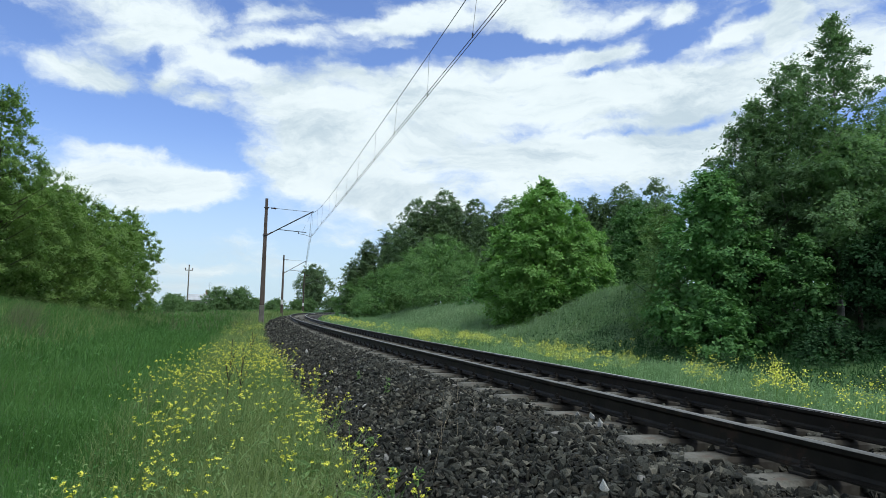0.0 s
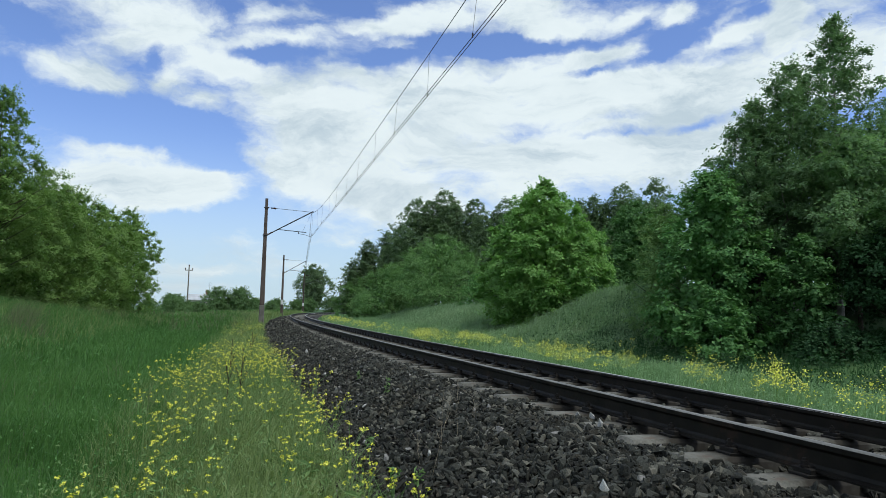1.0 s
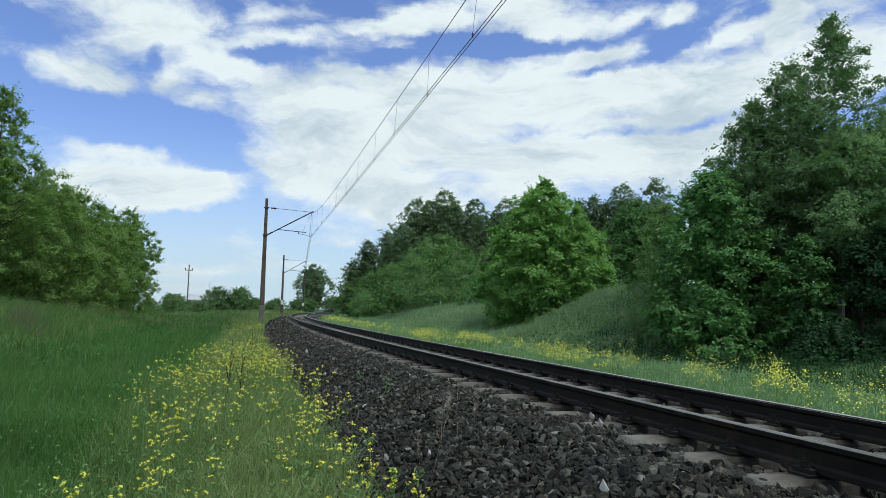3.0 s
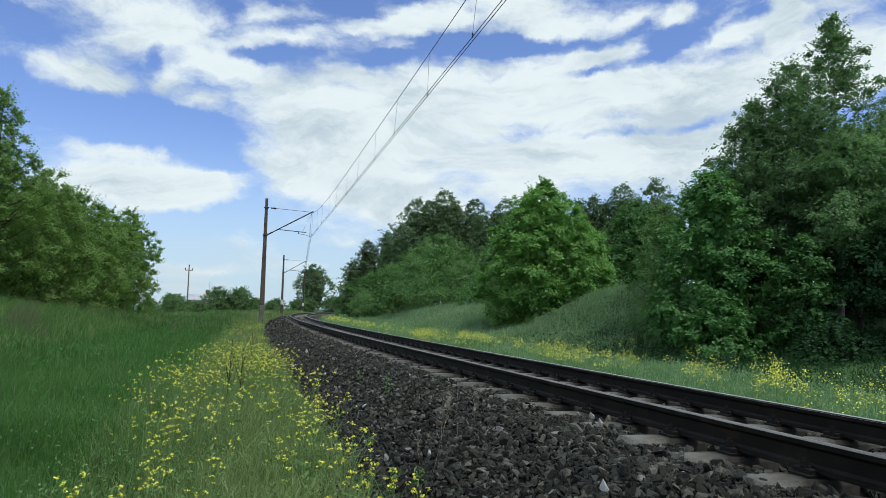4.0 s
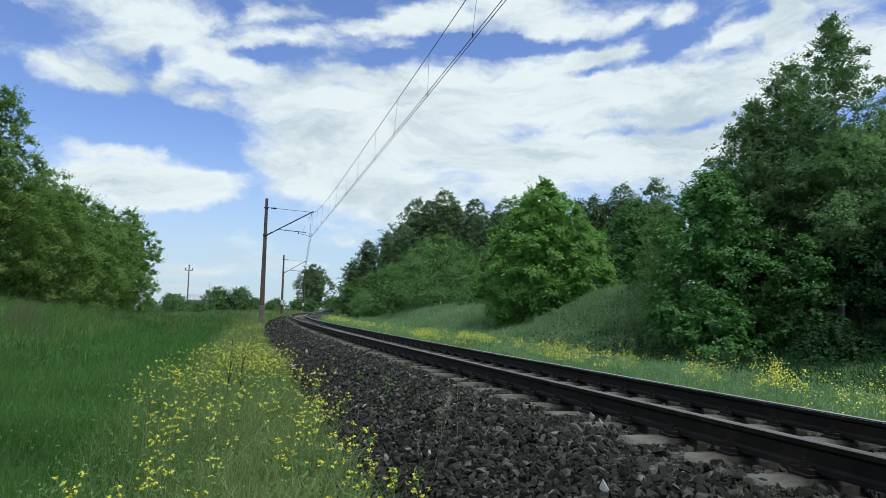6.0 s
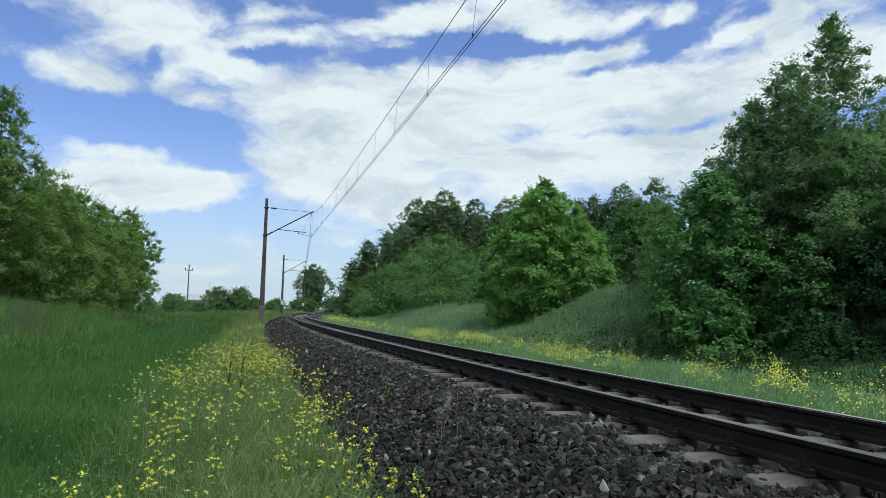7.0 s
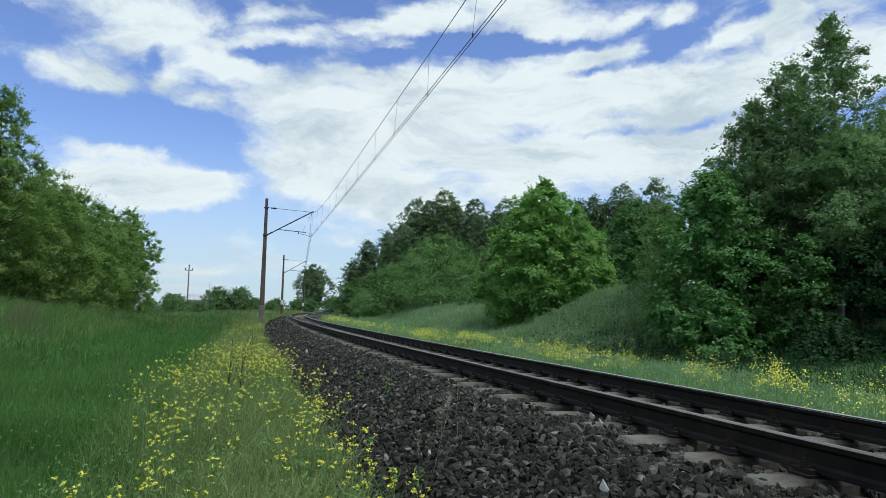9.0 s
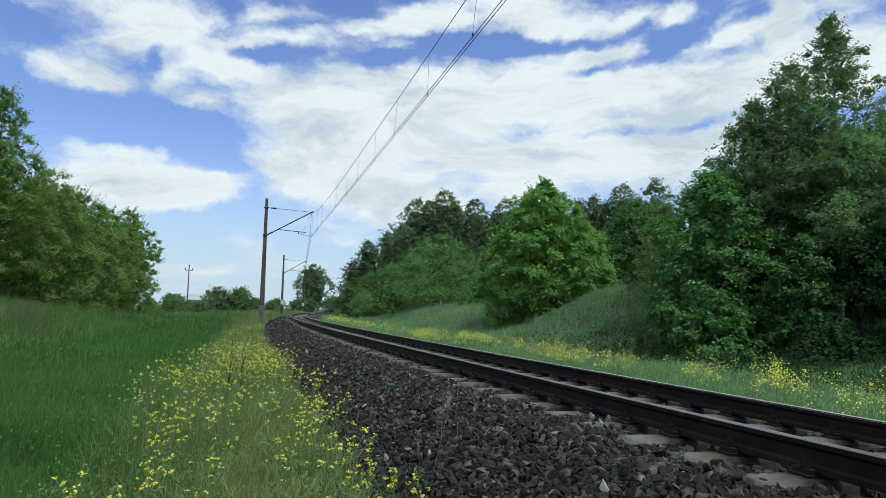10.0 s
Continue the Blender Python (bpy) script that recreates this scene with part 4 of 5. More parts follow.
def build_right_grove():
    g = "trees of the grove beside the track"
    birch = dict(up=0.5, droop=0.3, slim=0.62, lump=0.5, limbs=34, sprigs=220, ragged=0.22)
    alder = dict(up=0.3, droop=0.12, slim=0.7, lump=0.35)
    hazel = dict(up=0.2, droop=0.15, slim=0.75, lump=0.35, category="shrub")
    spec = [
        # name, label, x, y, top, radius, profile, leaf material, bark, leaves, leaf, low, inner, habit
        ("birch_tree", "tall slender birch with an open ragged crown", 12.35, 21.0, 10.55, 1.4, "flame", L_BIRCH, M_BIRCH, 20000, 0.08, 0.40, 0.05, {**birch, "loose": 0.35, "bough": 0.9}),
        ("birch_tree", "tall birch with dense dull-green leaves", 10.65, 20.4, 8.7, 1.9, "pyramid", L_BIRCH, M_BIRCH, 26000, 0.085, 0.28, 0.10, {**birch, "loose": 0.2}),
        ("birch_tree", "birch leaning over the grove's edge", 9.3, 19.9, 7.3, 1.3, "pyramid", L_BIRCH, M_BARK, 16000, 0.085, 0.30, 0.10, {**birch, "loose": 0.2}),
        ("birch_tree", "slender birch at the back of the grove", 15.7, 21.6, 9.3, 1.2, "flame", L_BIRCH, M_BIRCH, 12000, 0.085, 0.3, 0.04, {**birch, "loose": 0.4}),
        ("alder_tree", "broad alder with dull green leaves", 14.0, 20.2, 7.4, 2.4, "oval", L_ALDER, M_BARK, 24000, 0.09, 0.25, 0.12, alder),
        ("alder_tree", "alder with dark green leaves at the edge of the grove", 10.2, 24.0, 6.2, 2.3, "oval", L_MID, M_BARK, 18000, 0.10, 0.05, 0.12, alder),
        ("alder_tree", "dense alder with dull green leaves inside the grove", 11.6, 18.8, 6.0, 2.1, "dome", L_ALDER, M_BARK, 24000, 0.085, 0.38, 0.08, alder),
    ]
    spec += [
        ("hazel_shrub", "large hazel shrub with bright broad leaves", 7.75, 19.4, 5.0, 1.6, "dome", L_SHRUB, M_BARK, 26000, 0.105, 0.0, 0.12, hazel),
        ("hazel_shrub", "low hazel shrub with sprays hanging to the grass", 7.35, 17.9, 1.4, 0.9, "dome", L_SHRUB, M_BARK, 6000, 0.10, 0.0, 0.06, hazel),
        ("hazel_shrub", "upright hazel shrub with a light leafy top", 9.3, 17.3, 2.9, 0.72, "oval", L_LIME, M_BARK, 8500, 0.10, 0.0, 0.06, hazel),
        # the darkest leaf material below carries the hollow's shade in its colour
        ("hazel_shrub", "thick hazel shrub in deep shade", 11.4, 16.8, 3.2, 1.4, "oval", L_SHADED, M_BARK, 14000, 0.10, 0.14, 0.08, hazel),
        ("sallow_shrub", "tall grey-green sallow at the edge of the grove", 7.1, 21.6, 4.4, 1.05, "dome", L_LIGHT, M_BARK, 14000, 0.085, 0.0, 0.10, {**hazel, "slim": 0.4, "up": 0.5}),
        ("alder_tree", "alder in the hollow of the grove, its shade put into the leaf colour", 10.6, 22.6, 5.4, 2.2, "dome", L_SHADED, M_BARK, 12000, 0.12, 0.0, 0.15, alder),
        ("alder_tree", "low-branched alder filling the back of the grove", 14.2, 22.8, 5.6, 2.4, "dome", L_SHADED, M_BARK, 11000, 0.13, 0.0, 0.15, alder),
    ]
    spec += [
        ("alder_tree", "tall alder filling the gap behind the birches", 13.0, 22.2, 7.3, 1.8, "oval", L_ALDER, M_BARK, 11000, 0.11, 0.2, 0.15, alder),
        ("alder_tree", "alder behind the birches", 15.7, 24.0, 8.0, 2.6, "oval", L_SHADED, M_BARK, 7000, 0.15, 0.05, 0.2, alder),
        ("alder_tree", "alder in the shaded back of the grove", 12.2, 25.5, 7.0, 2.5, "oval", L_SHADED, M_BARK, 7000, 0.15, 0.05, 0.2, alder),
        ("alder_tree", "alder leaning over the shaded weeds", 13.4, 17.2, 5.7, 2.2, "oval", L_ALDER, M_BARK, 20000, 0.09, 0.36, 0.08, alder),
        ("alder_tree", "alder whose crown overhangs the shaded weeds", 12.6, 15.6, 5.0, 2.0, "oval", L_ALDER, M_BARK, 18000, 0.09, 0.40, 0.06, alder),
        ("elder_shrub", "low elder shrub in the shade of the grove", 10.6, 15.2, 0.75, 0.9, "dome", L_SHADED, M_BARK, 4500, 0.08, 0.0, 0.05, hazel),
        ("elder_shrub", "low elder shrub among weeds", 9.2, 15.9, 0.65, 0.9, "dome", L_SHADED, M_BARK, 4500, 0.08, 0.0, 0.05, hazel),
        ("elder_shrub", "low elder shrub beside the flower strip", 11.4, 13.9, 0.7, 1.0, "dome", L_SHADED, M_BARK, 4500, 0.08, 0.0, 0.05, hazel),
    ]
    for i, (name, label, x, y, top, rad, prof, lm, bark, nl, leaf, low, inner, habit) in enumerate(spec):
        ob = make_tree(name, label, rise(x, y, top), rad, prof, lm, bark, 100 + i, nl, leaf, low, inner=inner, group=g, at=stand(x, y), **habit)
        if i == 0:
            SWAYING.append((ob.children[0], "birch"))


build_right_grove()


def build_bank_trees():
    maple = dict(up=0.4, droop=0.12, slim=0.85)
    willow = dict(up=0.45, droop=0.2, slim=0.4, lump=0.3, deep=0.12)
    make_tree("maple_tree", "bright green maple with a broad pointed crown on the bank", rise(4.85, 32, 7.15), 3.1, "pyramid", L_MAPLE, M_BARK, 201, 70000, 0.12, -0.02, 0.10, 0.15, at=stand(4.85, 32), bough=0.8, deep=0.2, sprigs=24, **maple)
    make_tree("lime_tree", "rounded dark green lime tree behind the bank", rise(11.4, 40, 7.6), 2.5, "dome", L_LIME, M_BARK, 202, 36000, 0.12, 0.0, 0.12, 0.15, at=stand(11.4, 40), bough=0.8, deep=0.2, sprigs=24, **maple)
    make_tree("ash_tree", "thin ash with a loose dark top", rise(14.6, 46, 10.2), 1.7, "oval", L_WOOD, M_BARK, 203, 7000, 0.16, 0.25, 0.6, 0.05, at=stand(14.6, 46), loose=0.7)
    make_tree("willow_bush", "broad grey-green willow bush beyond the bank", rise(-0.6, 57, 7.3), 4.5, "dome", L_OLIVE, M_BARK, 204, 34000, 0.14, 0.0, inner=0.10, bough=1.2, at=stand(-0.2, 57), **willow)
    make_tree("willow_bush", "grey-green willow bush beside the line", rise(-5.4, 72, 5.8), 3.9, "dome", L_OLIVE, M_BARK, 205, 20000, 0.16, 0.0, inner=0.12, bough=1.2, at=stand(-5.4, 72), **willow)
    make_tree("willow_bush", "low grey-green bush at the bend", rise(-10.0, 86, 5.0), 3.7, "dome", L_OLIVE, M_BARK, 206, 16000, 0.17, 0.0, inner=0.18, at=stand(-10.0, 86), **willow)
    make_tree("young_shrub", "small light-green shrub in the grass of the bank", 2.1, 0.95, "dome", L_LIGHT, M_BARK, 207, 4000, 0.12, 0.0, 0.4, 0.05, at=stand(-4.0, 58), category="shrub", up=0.8)
    make_tree("young_shrub", "low shrub on the back of the bank", 2.2, 1.6, "dome", L_SHRUB, M_BARK, 208, 3000, 0.13, 0.0, 0.4, 0.05, at=stand(2.6, 47), category="shrub")
    # dark wood behind
    g = "trees of the dark wood"
    wood = dict(up=0.45, droop=0.35, limbs=8, group=g, sprigs=150, deep=0.05, bough=0.55, reach=0.8, ragged=0.22)
    tall = "tall dark tree of the wood behind the line"
    slender = "slender dark birch of the wood with hanging twigs"
    kinds = [make_tree("wood_tree", tall, 12.0, 2.5, "cone", L_WOOD, M_BARK, 220 + k, 17000, 0.17, 0.08, 0.7, 0.3, at=stand(x, 80), **wood) for k, x in enumerate((9.0, 13.8))]
    kinds += [make_tree("wood_tree", slender, 12.0, 1.9, "oval", L_WOOD, M_BARK, 226 + k, 13000, 0.16, 0.16, 0.5, 0.2, at=stand(x, 78), loose=0.2, **{**wood, "droop": 0.8, "up": 0.7}) for k, x in enumerate((4.6, 21.0))]
    # the wood's skyline: place, height of the top, and which of the trees above it is like
    more = [(-11.6, 88, 6.6, 0), (-9.8, 88, 9.2, 1), (-7.2, 88, 10.4, 0), (-5.2, 84, 10.8, 1), (-3.2, 80, 13.6, 2), (-1.5, 80, 13.3, 3), (0.2, 80, 14.6, 2), (1.4, 81, 13.2, 0), (3.7, 80, 13.6, 3),
            (6.2, 80, 12.0, 1), (7.3, 79, 13.6, 2), (11.4, 82, 12.6, 0), (16.2, 80, 13.7, 1), (17.9, 80, 14.2, 0), (19.5, 81, 13.7, 1), (21.3, 80, 15.8, 2), (23.4, 80, 14.0, 0), (25.5, 80, 13.8, 1)]
    r = np.random.default_rng(5)
    for x, y, top, k in more:
        sc = rise(x, y, top) / 11.4
        wide = sc * (1.05 if top > 11 else 1.5)      # the low ones at the wood's end spread out
        copy_thing(kinds[k], stand(x, y, r.uniform(0, 360))).scale = (wide, wide, sc)


build_bank_trees()


def build_left_row():
    g = "trees of the row on the meadow's bank"
    spec = [(-16.0, 23.9, 8.5, 1.9, "cone", 20000, 0.075, 0.34, 0.5), (-17.2, 25.0, 6.9, 2.3, "dome", 42000, 0.075, 0.0, 0.3), (-17.0, 28.5, 6.4, 2.2, "dome", 40000, 0.08, 0.0, 0.3),
            (-17.6, 32.0, 6.2, 2.3, "dome", 36000, 0.085, 0.0, 0.3), (-18.1, 36.2, 5.8, 2.2, "dome", 30000, 0.09, 0.0, 0.3), (-19.0, 40.6, 6.5, 1.75, "oval", 26000, 0.095, 0.0, 0.3),
            (-19.6, 26.0, 6.5, 2.2, "oval", 6000, 0.17, 0.0, 0.35), (-20.0, 31.0, 5.8, 2.2, "oval", 6000, 0.17, 0.0, 0.35)]
    for i, (x, y, top, rad, prof, nl, leaf, low, lump) in enumerate(spec):
        ob = make_tree("aspen_tree", "leafy aspen in a dense row on the bank" if top < 8 else "tall aspen with a loose trembling top", rise(x, y, top), rad, prof, L_LEFT, M_BARK, 300 + i, nl, leaf, low, lump, 0.02 if low > 0.2 else 0.14,
                       group=g, at=stand(x, y), up=0.5, droop=0.12, slim=0.8, loose=0.45 if low > 0.2 else 0.0, bough=0.8, sprigs=120, limbs=30 if low > 0.2 else 16)
        if i == 0:
            SWAYING.append((ob.children[0], "aspen"))


build_left_row()


def build_far_trees():
    make_tree("poplar_tree", "round-crowned poplar far off beyond the bend", 13.9, 5.0, "round", L_WOOD, M_BARK, 401, 20000, 0.30, 0.06, 0.2, 0.3, up=0.4, at=stand(-36.6, 192))
    g = "bushes along the far side of the meadow"
    kinds = [make_tree("far_bush", "dark green bush at the end of the meadow", 4.4, 2.9, "dome", L_FAR, M_BARK, 410 + k, 3600, 0.24, 0.0, 0.35, 0.2, group=g, category="bush", limbs=6, up=0.5, at=stand(*xy)) for k, xy in enumerate(((-36.8, 111), (-33.4, 112)))]
    more = [(-34.8, 96, 0.42), (-37.4, 98, 0.42), (-30.2, 122, 0.4), (-27.8, 70, 0.46), (-26.2, 73, 0.34), (-44.2, 112, 0.62), (-40.9, 110, 0.46), (-30.6, 110, 0.6), (-46.6, 108, 0.5), (-28.2, 112, 0.42), (-40, 122, 0.5), (-46, 190, 0.9), (-41, 196, 1.0), (-32, 198, 1.1), (-29, 186, 0.8), (-50, 200, 0.8), (-56, 205, 0.9), (-62, 205, 0.8), (-68, 210, 0.9),
            (-24, 215, 1.2), (-40, 186, 0.8), (-36, 183, 0.9), (-74, 190, 1.0), (-80, 200, 1.1), (-45, 104, 0.5), (-20, 220, 1.5), (-14, 225, 1.7), (-8, 215, 1.6), (-30, 240, 1.6), (-12, 112, 0.9), (-12.5, 126, 1.0), (-11, 140, 1.2)]
    r = np.random.default_rng(6)
    for i, (x, y, sc) in enumerate(more):
        copy_thing(kinds[i % 2], stand(x, y, r.uniform(0, 360))).scale = (sc * 1.15, sc * 1.15, sc)


build_far_trees()


# ---- far pole and house ----
def build_far_things():
    x, y = -56.3, 150.0
    root = thing("power_pole", pose(x, y, float(height(x, y)), 0, 0, 20), "thin power pole with a short crossarm beyond the meadow", "pole")
    pole, arm = Acc(), Acc()
    tube(pole, [(0, 0, -0.4), (0, 0, 9.9)], [0.16, 0.11], 8)
    part("pole_shaft", pole, M_WOODPOLE, root)
    block(arm, (1.7, 0.14, 0.16), (0, 0, 8.95), 0.02)
    part("crossarm", arm, M_WOODPOLE, root)
    ins = Acc()
    for dx, z in ((-0.75, 9.1), (0.75, 9.1), (0, 9.85)):
        s = Acc()
        tube(s, [(dx, 0, z), (dx, 0, z + 0.15), (dx, 0, z + 0.3), (dx, 0, z + 0.42)], [0.05, 0.11, 0.13, 0.05], 8)
        part("insulator", s, M_CERAMIC, root)
    x, y = -56.6, 162.0
    z = float(height(x, y))
    root = thing("house", pose(x, y, z, 0, 0, 12), "low pale house with a light roof and a chimney", "house")
    wall = Acc()
    block(wall, (7.0, 6.0, 2.9), (0, 0, -0.2), 0.02)
    part("wall", wall, M_WALL, root)
    roof = Acc()
    v = [(-3.8, -3.3, 2.65), (3.8, -3.3, 2.65), (3.8, 3.3, 2.65), (-3.8, 3.3, 2.65), (-3.8, 0, 4.0), (3.8, 0, 4.0)]
    roof.add(v, [[0, 1, 5, 4], [2, 3, 4, 5], [3, 2, 1, 0]])
    roof.also([[0, 4, 3], [1, 2, 5]], 0)
    rf = part("roof", roof, M_ROOF, root)
    ch = Acc()
    block(ch, (0.6, 0.6, 1.3), (0.4, 0.2, 3.7), 0.02)
    block(ch, (0.72, 0.72, 0.12), (0.4, 0.2, 5.0), 0.02)
    part("chimney", ch, M_BRICK, rf)
    an = Acc()
    tube(an, [(0.9, 0.2, 3.7), (0.9, 0.2, 7.0)], 0.03, 5)
    for zz in (6.2, 6.6):
        tube(an, [(0.5, 0.2, zz), (1.3, 0.2, zz)], 0.015, 4)
    part("aerial", an, M_TUBE, rf)
    for dx in (-2.2, 0.0, 2.2):
        w = Acc()
        block(w, (1.1, 0.06, 1.2), (dx, -3.02, 0.9), 0.01)
        part("window", w, M_PANE, root)


build_far_things()


# ---- grass ----
def blades(acc, p, tall, wide, r, lean=0.95, wind=(0.10, -0.03)):
    n = len(p)
    a = r.uniform(0, 2 * np.pi, n)
    side = np.stack([np.cos(a), np.sin(a), np.zeros(n)], -1) * (wide / 2)[:, None]
    b = r.uniform(0, 2 * np.pi, n)
    amount = r.uniform(0.05, lean, n)
    bend = np.stack([np.cos(b), np.sin(b), np.zeros(n)], -1) * (tall * amount)[:, None]
    bend += np.array([wind[0], wind[1], 0]) * tall[:, None]
    up = np.array([0, 0, 1.0]) * tall[:, None]
    mid, tip = p + up * 0.6 + bend * 0.3, p + up * (1 - 0.45 * amount ** 2)[:, None] + bend
    v = np.stack([p - side, p + side, mid + side * 0.8, mid - side * 0.8, tip], 1)
    start = acc.n
    acc.add(v.reshape(-1, 3), (np.arange(n)[:, None] * 5 + np.array([[0, 1, 2, 3]])))
    acc.also(np.arange(n)[:, None] * 5 + np.array([[3, 2, 4]]), start)


def strewn(n, s0, s1, o0, o1, r, tufts=0.0):
    s, o = r.uniform(s0, s1, n), r.uniform(o0, o1, n)
    if tufts:
        k = max(1, n // 14)
        cs, co = r.uniform(s0, s1, k), r.uniform(o0, o1, k)
        pick = r.integers(0, k, n)
        m = r.random(n) < tufts
        s = np.where(m, cs[pick] + r.normal(0, 0.05, n), s)
        o = np.where(m, co[pick] + r.normal(0, 0.05, n), o)
    p = on_track(s, o)
    p[:, 2] = height(p[:, 0], p[:, 1]) - 0.02
    return p


def tallness(p, r, size):
    w = 1 + 0.28 * waves(p[:, 0], p[:, 1], 2.6, 31) + 0.25 * waves(p[:, 0], p[:, 1], 0.9, 32)
    return size * w * r.uniform(0.55, 1.2, len(p))


def build_grass():
    r = np.random.default_rng(21)
    def field(name, label, rows, mat):
        acc = Acc()
        for n, s0, s1, o0, o1, tall, wide, tufts in rows:
            p = strewn(n, s0, s1, o0, o1, r, tufts)
            p = p[(p[:, 1] > 1.2) | (np.hypot(p[:, 0], p[:, 1]) > 2.6)]
            p = p[np.hypot(p[:, 0], p[:, 1]) > 2.2]
            blades(acc, p, tallness(p, r, tall), np.full(len(p), wide) * r.uniform(0.6, 1.3, len(p)), r)
        ob = new(name, acc.mesh(name, mat))
        tagged(ob, label, "grass", kind="stuff")
    field("meadow_grass", "tall dark green meadow grass left uncut", [
        (92000, 2.0, 15, -12, -4.6, 0.40, 0.0068, 0.6), (9000, -8, 4, -12, -3.4, 0.40, 0.02, 0.6),
        (56000, 13, 34, -17, -4.6, 0.44, 0.017, 0.6), (28000, 32, 75, -18, -4.0, 0.43, 0.042, 0.5), (9000, 70, 130, -22, -3.6, 0.5, 0.13, 0.4)], G_MEADOW)
    field("seeding_grass", "pale seeding grass stems among the meadow", [
        (1600, 2.0, 15, -12, -4.8, 0.62, 0.004, 0.7), (4000, 32, 75, -13, -3.6, 0.52, 0.035, 0.6)], G_PALE)
    field("tall_grass", "tall light green grass on the slope of the meadow", [
        (14000, 13, 40, -18, -7.5, 0.56, 0.012, 0.6)], G_EDGE)
    field("edge_grass", "light green grass between the flowers and the ballast", [
        (26000, 2.0, 16, -5.1, -2.95, 0.36, 0.0085, 0.55), (14000, 16, 60, -4.8, -2.75, 0.38, 0.018, 0.5), (6000, 55, 140, -6.0, -2.7, 0.45, 0.06, 0.4)], G_EDGE)
    field("strip_grass", "light green grass strip along the inner rail", [
        (24000, 3, 22, 2.2, 5.5, 0.38, 0.014, 0.6), (22000, 24, 80, 2.2, 6.4, 0.40, 0.03, 0.5), (6000, 80, 150, 2.2, 7.0, 0.45, 0.09, 0.4)], G_STRIP)
    field("bank_grass", "long soft grass hanging over the bank", [
        (36000, 20, 62, 5.6, 13.0, 0.30, 0.022, 0.35), (9000, 19, 34, 6.5, 13.0, 0.52, 0.010, 0.8), (5000, 34, 60, 6.5, 12.0, 0.55, 0.018, 0.8)], G_BANK)
    # blades take a darkened colour in place of the grove's shade
    field("shaded_weeds", "weeds under the grove, their blades coloured dark for its shade", [
        (16000, 4, 22, 5.2, 12.0, 0.26, 0.013, 0.6)], L_SHADED)
    acc = Acc()
    p = strewn(22000, -5, 4.5, -8.5, -3.2, r, 0.5)
    p = p[np.hypot(p[:, 0], p[:, 1]) < 3.2]
    blades(acc, p, 0.13 * r.uniform(0.5, 1.2, len(p)), np.full(len(p), 0.008), r)
    tagged(new("trodden_grass", acc.mesh("trodden_grass", G_MEADOW)), "short trodden grass beside the ballast", "grass", kind="stuff")
    # broad-leaved weeds through the meadow
    for name, label, mat, rows in (
            ("meadow_weeds", "broad-leaved weeds between the grass blades", L_SHRUB, ((12000, 2.5, 15, -12, -4.2, 0.036, 0.34), (9000, 14, 36, -17, -4.2, 0.065, 0.38), (2500, -8, 3, -10, -3.6, 0.06, 0.25))),
            ("edge_weeds", "small-leaved weeds among the yellow flowers", F_STEM, ((12000, 2.5, 16, -5.2, -2.9, 0.035, 0.36), (5000, 16, 45, -4.8, -2.8, 0.06, 0.36))),
            ("bank_weeds", "rough leafy weeds over the grassy bank", G_BANK, ((16000, 18, 36, 5.8, 13.0, 0.075, 0.34), (7000, 36, 62, 5.8, 12.0, 0.11, 0.34))),
            # these leaves too have the grove's shade in their colour
            ("grove_weeds", "broad-leaved weeds under the grove, coloured dark for its shade", L_SHADED, ((13000, 4, 24, 5.2, 11.5, 0.075, 0.42),)),
            ("strip_weeds", "pale weeds in the strip beyond the rails", G_STRIP, ((7000, 4, 25, 2.3, 5.5, 0.05, 0.42), (6000, 25, 60, 2.3, 6.6, 0.08, 0.42)))):
        acc = Acc()
        for n, s0, s1, o0, o1, size, tall in rows:
            p = strewn(n, s0, s1, o0, o1, r, 0.8)
            p = p[np.hypot(p[:, 0], p[:, 1]) > 1.6]
            p[:, 2] += tall * r.random(len(p)) ** 0.7
            leaf_mesh(acc, p, unit(np.array([0, 0, 0.9]) + 0.5 * r.normal(size=p.shape)), size, r, 0.45)
        tagged(new(name, acc.mesh(name, mat)), label, "weeds", kind="stuff")


build_grass()


